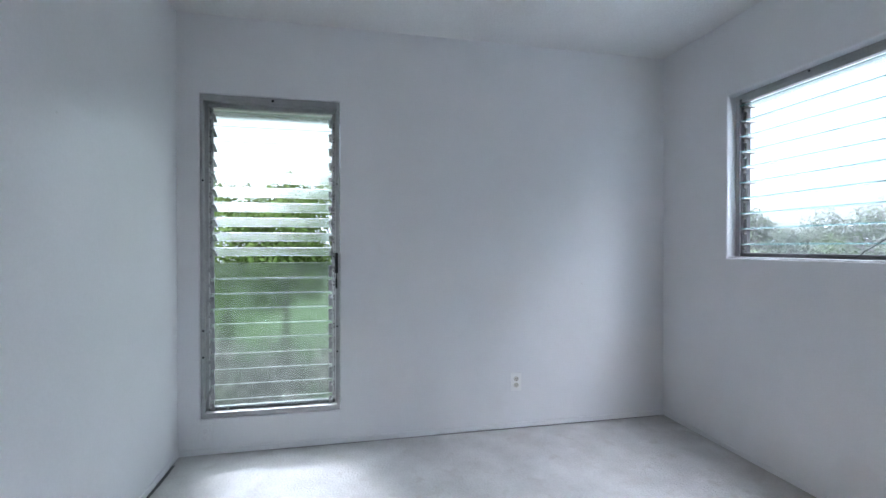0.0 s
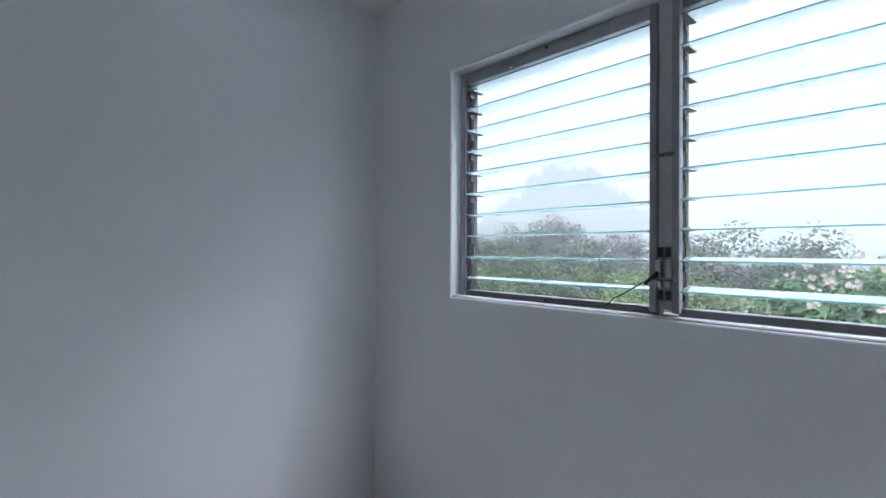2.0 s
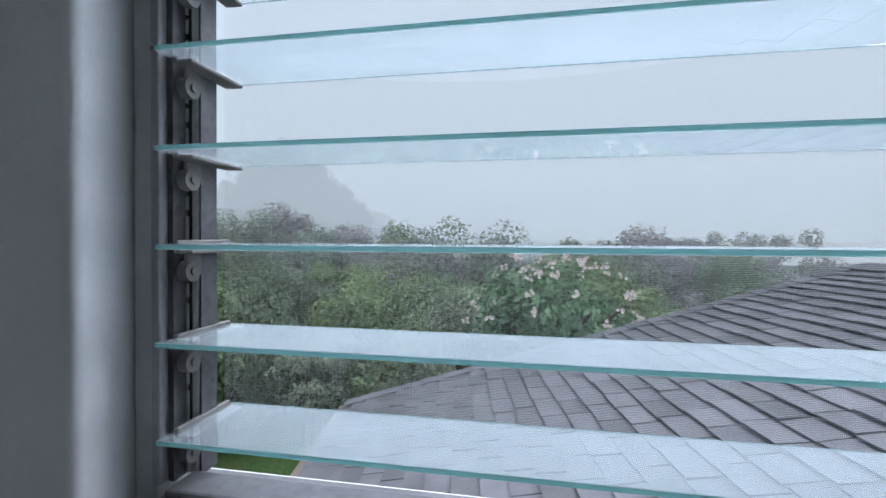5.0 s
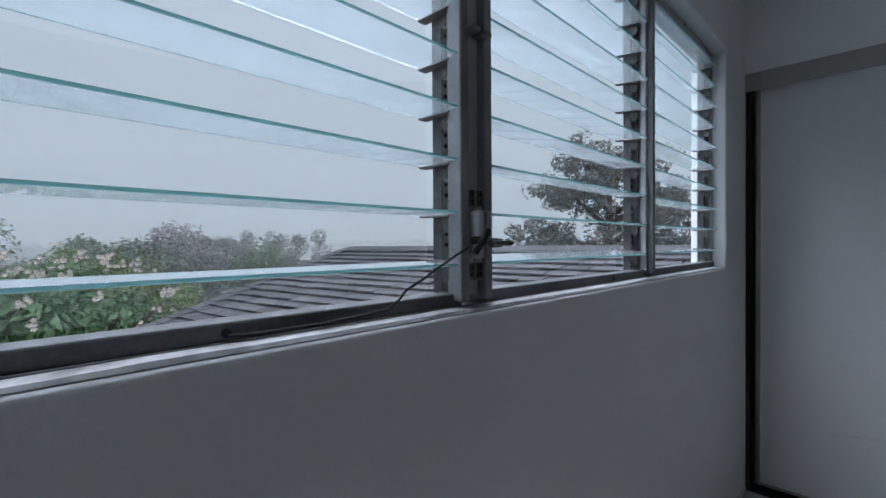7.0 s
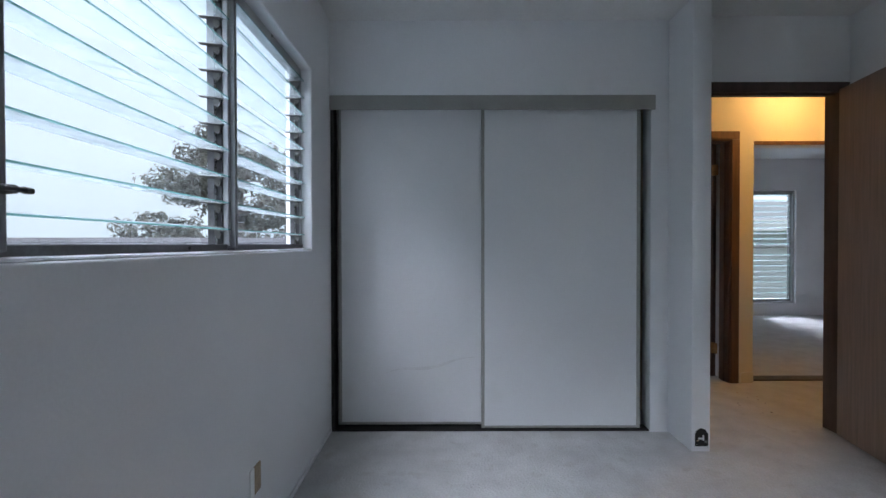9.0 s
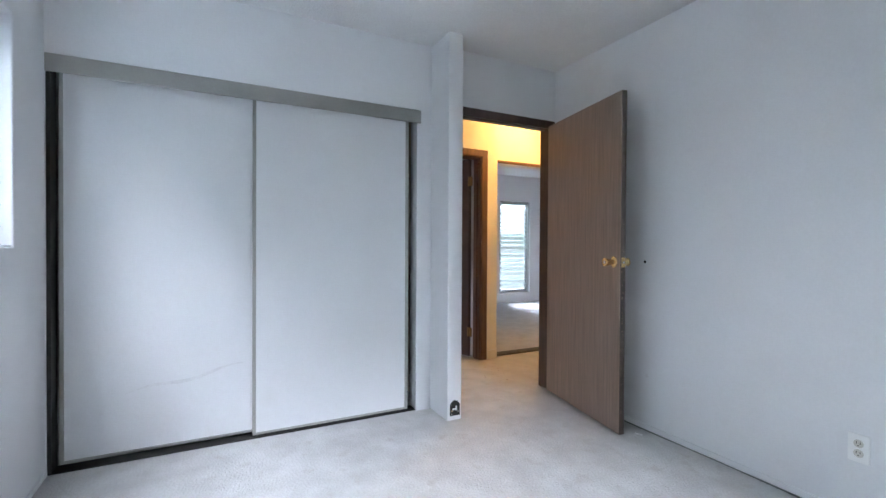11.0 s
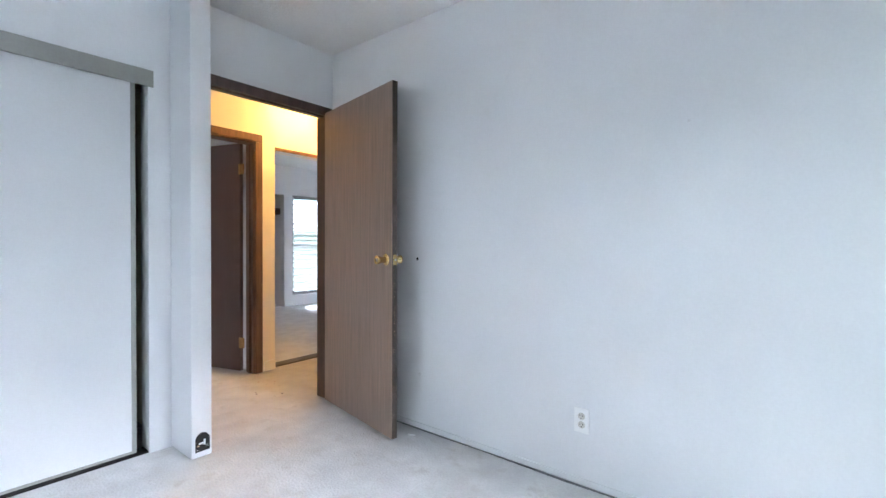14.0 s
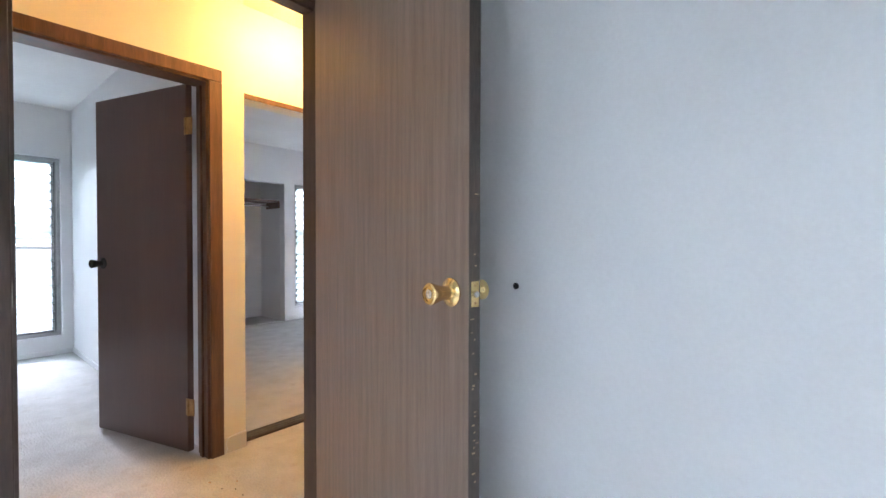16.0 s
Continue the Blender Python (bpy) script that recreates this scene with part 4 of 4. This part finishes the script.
b = [walls.verts.new((p.x - RA.x, p.y - RA.y, p.z - GZ - 0.12 - SLOPE * (0.05 if i in (0, 1) else RUN - 0.5))) for i, p in enumerate(wp)]
for i in range(4):
    walls.faces.new((a[i], a[(i + 1) % 4], b[(i + 1) % 4], b[i]))
part("wing_wall", walls, SIDING, roof)

# rake caps: short overlapping pieces along the north edge
rs = random.Random(3)
for i in range(25):
    d = i * 0.205
    part("cap_shingle", slab_on_roof(bmesh.new(), -0.055, 0.10, d, d + 0.23, 0.012, 0.020, 0.008), SHINGLE, roof)


def crown(name, parent, mat, centre, radii, leaves, size, seed, clumps=26, flat=0.0, label="", puff=(0.24, 0.44)):
    """A crown of many small folded leaves, gathered in clumps, with gaps and an uneven outline."""
    rng = np.random.default_rng(seed)
    c = np.array(centre)
    way = rng.normal(size=(clumps, 3))
    way /= np.linalg.norm(way, axis=1)[:, None]
    mid = way * rng.uniform(0.55, 1.0, (clumps, 1)) * np.array(radii)
    pick = rng.integers(0, clumps, leaves)
    spread = min(radii) * rng.uniform(puff[0], puff[1], clumps)
    off = rng.normal(size=(leaves, 3))
    off /= np.linalg.norm(off, axis=1)[:, None]
    out = off.copy()
    off *= (rng.uniform(0.2, 1, leaves) ** 0.45 * rng.uniform(0.85, 1.1, leaves) * spread[pick])[:, None]
    pos = c + mid[pick] + off
    nm = out + 0.4 * way[pick] + 0.55 * rng.normal(size=(leaves, 3))
    nm[:, 2] += 0.35 + flat
    nm /= np.linalg.norm(nm, axis=1)[:, None]
    ax = np.cross(nm, rng.normal(size=(leaves, 3)))
    ax /= np.linalg.norm(ax, axis=1)[:, None] + 1e-9
    sd = np.cross(nm, ax)
    L = size * rng.uniform(0.6, 1.4, leaves)[:, None]
    p0, p3 = pos - ax * L * 0.5, pos + ax * L * 0.5
    p1, p2 = pos + sd * L * 0.22 + nm * L * 0.07, pos - sd * L * 0.22 + nm * L * 0.07
    verts = np.stack([p0, p1, p3, p2], 1).reshape(-1, 3)
    me = bpy.data.meshes.new(name)
    me.from_pydata(verts.tolist(), [], np.arange(leaves * 4).reshape(-1, 4).tolist())
    me.materials.append(mat)
    ob = new(name, me)
    ob.parent = parent
    tagged(ob, label, kind="stuff")
    return ob


def plant(name, x, y, top, width, mat, leaves, size, seed, label, category, limbs=5, clumps=26, squash=0.6, group=""):
    t = thing(name, pose(x, y, GZ), label, category, group=group)
    hgt = top - GZ
    rng = random.Random(seed)
    rz = min(hgt * 0.46, width * squash)
    cz = hgt - rz * 0.95
    bm = bmesh.new()
    rod(bm, (0, 0, -0.05), (0.05 * width, 0.03 * width, cz * 0.7), 0.05 * width ** 0.5 + 0.02, 0.03 * width ** 0.5 + 0.01, 10)
    for k in range(limbs):
        an = rng.uniform(0, 6.28)
        r = width * rng.uniform(0.2, 0.42)
        st = (0.05 * width, 0.03 * width, cz * rng.uniform(0.45, 0.68))
        kn = (st[0] + r * 0.5 * math.cos(an), st[1] + r * 0.5 * math.sin(an), st[2] + rz * 0.35)
        en = (r * 1.2 * math.cos(an), r * 1.2 * math.sin(an), cz + rz * rng.uniform(-0.2, 0.7))
        rod(bm, st, kn, 0.035, 0.024, 8)
        rod(bm, kn, en, 0.024, 0.008, 8)
    part("trunk", bm, BARK, t)
    crown("crown", t, mat, (0, 0, cz), (width / 2, width / 2, rz), leaves, size, seed, clumps)
    return t


# garden north of the house: near shrubs, then a taller row paled for mist
def polar(az, dist, ox=0.9, oy=-0.4):
    return ox + dist * math.sin(radians(az)), oy + dist * math.cos(radians(az))


rs = random.Random(21)
GREEN = [LEAF_B, LEAF_S, LEAF_A, LEAF_B, LEAF_C, LEAF_S, LEAF_B]
for i in range(24):
    x, y = polar(-74 + i * 3.75 + rs.uniform(-1.2, 1.2), rs.uniform(9.8, 13.6))
    plant("garden_shrub", x, y, rs.uniform(-0.4, 1.0), rs.uniform(2.0, 3.3), GREEN[(i * 3) % 7], 14000, 0.105, 100 + i, "dense green garden shrub, colour paled for mist", "shrub", group="garden shrubs", clumps=38, squash=0.75)
for i in range(23):
    az = -78 + i * 4.4 + rs.uniform(-1.6, 1.6)
    x, y = polar(az, rs.uniform(15.2, 19.5))
    far_mat = [LEAF_C, LEAF_D, LEAF_A, LEAF_D][i % 4] if i > 11 else [LEAF_C, LEAF_S, LEAF_C, LEAF_D][i % 4]
    plant("garden_tree", x, y, rs.uniform(1.5, 2.7) - (1.1 if az > -3 else 0.5 if az > -26 else 0.0), rs.uniform(3.4, 4.8), far_mat, 15000, 0.16, 200 + i, "green and purplish garden tree, colour paled for mist", "tree", group="garden trees", clumps=44, squash=0.7)
for i, az in enumerate((16, 20, 24, 28.5)):
    x, y = polar(az, 24)
    plant("garden_tree", x, y, 1.7 + 0.2 * math.sin(3 * i), 3.0, LEAF_E, 8000, 0.12, 300 + i, "dark round garden tree beyond the roof", "tree", group="garden trees", clumps=24)
x, y = polar(-27, 9.6)
plant("garden_shrub", x, y, -0.45, 1.5, LEAF_S, 2600, 0.12, 320, "small pale green shrub below the window", "shrub", group="garden shrubs")
plant("garden_shrub", -2.0, 10.3, 0.25, 1.7, LEAF_B, 4200, 0.12, 321, "yellow-green feathery garden shrub", "shrub", group="garden shrubs")
x, y = polar(-43, 11.2)
plant("garden_shrub", x, y, 0.95, 1.8, LEAF_S, 5000, 0.10, 322, "silvery green rounded garden shrub", "shrub", group="garden shrubs")

# the flowering tree behind the roof edge
fx, fy = 1.50, 8.3
bloom = thing("flowering_tree", pose(fx, fy, GZ), "broad-leaved tree with pink and white blossom", "tree")
bm = bmesh.new()
rod(bm, (0, 0, -0.05), (0.1, 0, 1.7), 0.14, 0.10, 12)
for k in range(9):
    an = k * 0.7
    rod(bm, (0.1, 0, 1.4 + 0.04 * k), (0.1 + 0.8 * math.cos(an), 0.8 * math.sin(an), 2.3 + 0.06 * k), 0.06, 0.04, 8)
    rod(bm, (0.1 + 0.8 * math.cos(an), 0.8 * math.sin(an), 2.3 + 0.06 * k), (1.3 * math.cos(an + 0.2), 1.3 * math.sin(an + 0.2), 2.7 + 0.06 * k), 0.04, 0.025, 8)
part("trunk", bm, BARK, bloom)
crown("crown", bloom, LEAF_P, (0, 0, 2.4), (1.45, 1.4, 1.4), 11000, 0.16, 41, 60)
rng = random.Random(9)
for k in range(84):
    an, el = rng.uniform(0, 6.28), rng.uniform(-0.15, 1.3)
    c = Vector((1.72 * math.cos(an) * math.cos(el), 1.66 * math.sin(an) * math.cos(el), 2.45 + 1.66 * math.sin(el))) * rng.uniform(0.93, 1.02) * 1.0
    if c.y > 0.9:
        continue
    bm = bmesh.new()
    for q in range(rng.randint(3, 6)):
        o = c + Vector((rng.uniform(-0.07, 0.07), rng.uniform(-0.07, 0.07), rng.uniform(-0.05, 0.06)))
        for w in range(5):
            t0 = w * 1.2566 + q
            u = Vector((math.cos(t0), -0.5, math.sin(t0)))
            s = Vector((-math.sin(t0), 0, math.cos(t0)))
            bm.faces.new([bm.verts.new(o), bm.verts.new(o + u * 0.022 + s * 0.013), bm.verts.new(o + u * 0.04), bm.verts.new(o + u * 0.022 - s * 0.013)])
    part("blossom", bm, PETAL, bloom)

# large dark tree to the north-east
tx, ty = polar(66, 13.5)
big = thing("large_tree", pose(tx, ty, GZ), "large dark-leaved tree with open spreading branches", "tree")
bm = bmesh.new()
rod(bm, (0, 0, -0.1), (0.1, 0.1, 3.2), 0.26, 0.19, 14)
rng = random.Random(5)
tips = []
for k in range(15):
    an, z = k * 2.4, 2.2 + 0.275 * k
    r = 3.5 * (1 - 0.055 * k) * rng.uniform(0.75, 1.1)
    m1 = Vector((0.45 * r * math.cos(an), 0.45 * r * math.sin(an), z + 0.35))
    m2 = Vector((r * math.cos(an + 0.15), r * math.sin(an + 0.15), z + rng.uniform(0.2, 0.8)))
    rod(bm, (0.1, 0.1, z - 0.1), m1, 0.09, 0.06, 8)
    rod(bm, m1, m2, 0.06, 0.015, 8)
    for s in (-0.5, 0.5):
        m3 = m1.lerp(m2, 0.5) + Vector((0.7 * math.cos(an + s * 2), 0.7 * math.sin(an + s * 2), 0.35))
        rod(bm, m1.lerp(m2, 0.3), m3, 0.03, 0.01, 6)
        tips.append(m3)
    tips += [m2, m1.lerp(m2, 0.75)]
rod(bm, (0.1, 0.1, 3.0), (0.2, 0.0, 6.4), 0.18, 0.03, 10)
part("trunk", bm, BARK, big)
for i, tip in enumerate(tips):
    crown("foliage", big, LEAF_E, tip, (0.95, 0.95, 0.26), 470, 0.12, 500 + i, 14, puff=(0.5, 1.15))

# trees west of the house
for i, (x, y, top, w, mt) in enumerate(((-13, -6.2, 2.6, 5.0, LEAF_W), (-14, -2.4, 3.4, 5.2, LEAF_A), (-13.5, 1.0, 3.2, 4.6, LEAF_A), (-12, -4.2, 1.6, 3.2, LEAF_W), (-11.5, -1.0, 1.5, 3.0, LEAF_W), (-15, -9.5, 3.0, 5.5, LEAF_C), (-16, 4.5, 3.4, 5.5, LEAF_C))):
    plant("lawn_tree", x, y, top + 1.5, w, mt, 7200, 0.19, 400 + i, "bright green tree at the lawn edge", "tree", group="lawn trees", clumps=36)

# added dark shrubs, their height set to darken the lower frosted panes
for i, (x, y) in enumerate(((-4.0, -5.6), (-4.3, -4.0), (-4.0, -2.5), (-4.5, -0.8))):
    plant("darkening_shrub", x, y, -0.05, 2.6, LEAF_E, 5000, 0.12, 450 + i, "low dark shrub added to darken the lower panes", "shrub", group="bed shrubs", clumps=30)

# white neighbouring house to the east, toned down to grey
nb = thing("neighbour_house", pose(12.0, -5.0, GZ), "white lap-sided neighbouring house, siding and roof darkened against overexposure", "house")
part("wall", boxed(0, 5, -7, 6.5, 0, 4.55), GREYSIDING, nb)
for k in range(22):
    part("siding_board", boxed(-0.022, -0.002, -7, 6.5, 0.1 + k * 0.2, 0.29 + k * 0.2, 0.006, 1), GREYSIDING, nb)
bm = bmesh.new()
rp = [(-0.7, 4.60), (2.5, 5.35), (5.7, 4.60), (5.7, 4.48), (2.5, 5.23), (-0.7, 4.48)]
f0 = [bm.verts.new((x, -7.5, z)) for x, z in rp]
f1 = [bm.verts.new((x, 7.0, z)) for x, z in rp]
bm.faces.new(f0)
bm.faces.new(f1[::-1])
for i in range(6):
    bm.faces.new((f0[i], f0[(i + 1) % 6], f1[(i + 1) % 6], f1[i]))
part("roof", bm, GREYROOF, nb)
part("fascia", boxed(-0.74, -0.70, -7.5, 7.0, 4.34, 4.60, 0.004), SOFFIT, nb)
for y in (-2.55, 3.3):
    w = part("window", boxed(-0.045, -0.0225, y - 0.4, y + 0.4, 2.2, 3.4, 0.006), ALU, nb)
    for k in range(9):
        bm = bmesh.new()
        rod(bm, (-0.06, y - 0.36, 2.3 + 0.12 * k), (-0.06, y + 0.36, 2.3 + 0.12 * k), 0.045, seg=4)
        part("slat", bm, SIDING, w)

# far-off roof; the mist over it is in its pale colour
hx, hy = 17.0, 31.0
fh = thing("distant_house", pose(hx, hy, GZ), "house roof far off, its colour paled for mist", "house")
part("wall", boxed(-12, 12, -3, 3, 0, 3.2), SIDING, fh)
bm = bmesh.new()
rp = [(-14.0, -4, 3.1), (14.5, -4, 3.1), (14.5, 4, 3.1), (-14.0, 4, 3.1), (-12.5, 0, 4.4), (12.0, 0, 4.4)]
v = [bm.verts.new(p) for p in rp]
for f in ((0, 1, 5, 4), (2, 3, 4, 5), (1, 2, 5), (3, 0, 4), (0, 3, 2, 1)):
    bm.faces.new([v[k] for k in f])
part("roof", bm, PALEROOF, fh)


# distant backdrop: haze and tree lines painted in glowing colour
def painted_haze_material():
    m = bpy.data.materials.new("painted_haze_glow")
    m.use_nodes = True
    n, l = m.node_tree.nodes, m.node_tree.links
    n.remove(n["Principled BSDF"])
    co = n.new("ShaderNodeTexCoord")
    sp = n.new("ShaderNodeSeparateXYZ")
    l.new(co.outputs["Object"], sp.inputs[0])

    def math_node(op, a, b):
        q = n.new("ShaderNodeMath")
        q.operation = op
        for k, val in enumerate((a, b)):
            if val is None:
                continue
            if isinstance(val, (int, float)):
                q.inputs[k].default_value = val
            else:
                l.new(val, q.inputs[k])
        return q.outputs[0]

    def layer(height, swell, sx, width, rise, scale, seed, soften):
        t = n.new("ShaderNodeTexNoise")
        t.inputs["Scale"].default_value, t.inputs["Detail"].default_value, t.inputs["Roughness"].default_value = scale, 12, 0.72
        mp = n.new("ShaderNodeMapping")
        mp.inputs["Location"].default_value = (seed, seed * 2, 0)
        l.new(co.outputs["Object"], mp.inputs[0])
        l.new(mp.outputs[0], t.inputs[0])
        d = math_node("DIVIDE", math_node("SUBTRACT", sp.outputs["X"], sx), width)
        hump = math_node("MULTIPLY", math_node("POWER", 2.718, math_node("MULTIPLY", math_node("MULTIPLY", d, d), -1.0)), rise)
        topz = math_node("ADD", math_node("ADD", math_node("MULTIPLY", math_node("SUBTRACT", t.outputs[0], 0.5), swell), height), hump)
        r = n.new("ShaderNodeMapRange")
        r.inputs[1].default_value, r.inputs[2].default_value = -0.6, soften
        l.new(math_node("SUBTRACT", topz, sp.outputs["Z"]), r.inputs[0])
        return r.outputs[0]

    def blend(f, a, b):
        q = n.new("ShaderNodeMix")
        q.data_type = "RGBA"
        l.new(math_node("MULTIPLY", f, 1.0), q.inputs[0])
        if isinstance(a, tuple):
            q.inputs["A"].default_value = (*a, 1)
        else:
            l.new(a, q.inputs["A"])
        q.inputs["B"].default_value = (*b, 1)
        return q.outputs["Result"]

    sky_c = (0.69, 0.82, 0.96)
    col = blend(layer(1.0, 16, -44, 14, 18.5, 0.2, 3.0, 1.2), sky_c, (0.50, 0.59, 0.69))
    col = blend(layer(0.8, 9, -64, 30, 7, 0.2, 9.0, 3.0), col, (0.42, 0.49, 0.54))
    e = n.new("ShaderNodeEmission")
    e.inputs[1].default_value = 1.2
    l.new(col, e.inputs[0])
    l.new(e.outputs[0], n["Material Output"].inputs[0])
    return m


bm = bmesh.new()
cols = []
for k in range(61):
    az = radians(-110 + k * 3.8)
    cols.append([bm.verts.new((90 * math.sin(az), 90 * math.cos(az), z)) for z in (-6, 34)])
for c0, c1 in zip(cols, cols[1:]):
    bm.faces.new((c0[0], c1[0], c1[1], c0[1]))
solid("backdrop", bm, painted_haze_material(), "glowing backdrop painted with pale haze and faint tree lines", "backdrop", "structure")

# see-through white sheets, lit by the sky, standing in for garden mist
def haze_sheet_material(name, density, low, high):
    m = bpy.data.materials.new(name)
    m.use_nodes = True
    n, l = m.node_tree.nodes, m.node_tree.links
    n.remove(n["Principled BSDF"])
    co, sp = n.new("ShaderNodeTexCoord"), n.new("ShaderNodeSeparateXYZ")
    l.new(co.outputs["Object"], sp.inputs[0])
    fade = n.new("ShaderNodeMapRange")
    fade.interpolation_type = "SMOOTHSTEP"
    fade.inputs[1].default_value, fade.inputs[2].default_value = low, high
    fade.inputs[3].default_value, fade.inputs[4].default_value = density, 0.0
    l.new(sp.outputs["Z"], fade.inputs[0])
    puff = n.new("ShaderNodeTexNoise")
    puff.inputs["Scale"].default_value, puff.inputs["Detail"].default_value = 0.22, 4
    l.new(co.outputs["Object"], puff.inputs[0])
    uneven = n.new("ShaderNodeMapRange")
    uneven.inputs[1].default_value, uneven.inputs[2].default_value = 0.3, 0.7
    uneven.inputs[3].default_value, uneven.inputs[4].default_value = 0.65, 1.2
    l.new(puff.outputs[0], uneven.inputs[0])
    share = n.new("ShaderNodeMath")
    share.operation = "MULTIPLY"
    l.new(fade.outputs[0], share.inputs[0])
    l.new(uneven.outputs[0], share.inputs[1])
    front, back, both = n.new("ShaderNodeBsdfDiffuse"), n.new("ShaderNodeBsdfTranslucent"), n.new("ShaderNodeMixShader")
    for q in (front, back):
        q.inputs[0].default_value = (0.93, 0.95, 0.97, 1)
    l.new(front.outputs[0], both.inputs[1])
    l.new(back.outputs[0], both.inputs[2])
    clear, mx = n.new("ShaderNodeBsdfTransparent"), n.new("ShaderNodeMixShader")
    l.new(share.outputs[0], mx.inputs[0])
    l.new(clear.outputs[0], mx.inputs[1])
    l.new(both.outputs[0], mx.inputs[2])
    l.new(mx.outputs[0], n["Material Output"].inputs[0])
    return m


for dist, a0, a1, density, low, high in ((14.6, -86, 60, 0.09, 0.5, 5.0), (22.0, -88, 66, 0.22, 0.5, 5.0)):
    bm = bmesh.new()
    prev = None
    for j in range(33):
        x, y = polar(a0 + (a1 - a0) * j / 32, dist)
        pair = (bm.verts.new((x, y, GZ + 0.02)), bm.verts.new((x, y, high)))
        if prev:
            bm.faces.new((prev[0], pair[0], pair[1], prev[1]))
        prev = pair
    veil = solid("mist_sheet", bm, haze_sheet_material("haze_sheet_white", density, low, high), "see-through white sheet standing in for garden mist", "mist", "structure")
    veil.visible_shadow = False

# ---- shingles of the lower roof, last ----
COURSE, TAB = 0.148, 0.265
rs = random.Random(17)
proto = {}
rest = bmesh.new()
made = 0
for c in range(int(DLEN / COURSE)):
    u = -0.03 - rs.uniform(0, TAB)
    while u < LONG:
        w = TAB * rs.uniform(0.75, 1.25)
        a, e = max(u, -0.03), min(u + w - 0.013, LONG)
        d = c * COURSE
        lift = 0.020 + rs.uniform(0, 0.012)
        e = min(e, wall_end(d + COURSE))
        if e - a > 0.04:
            near = a > 0.35 and 0.5 < d < DLEN and made < 300
            target = bmesh.new() if near else rest
            slab_on_roof(target, a, e, d, d + COURSE + 0.012 + rs.uniform(-0.006, 0.008), -0.008, 0.001, lift)
            if near:
                part("shingle", target, SHINGLE, roof)
                made += 1
        u += w
ob = part("shingle_field", rest, SHINGLE, roof)
tagged(ob, kind="stuff")
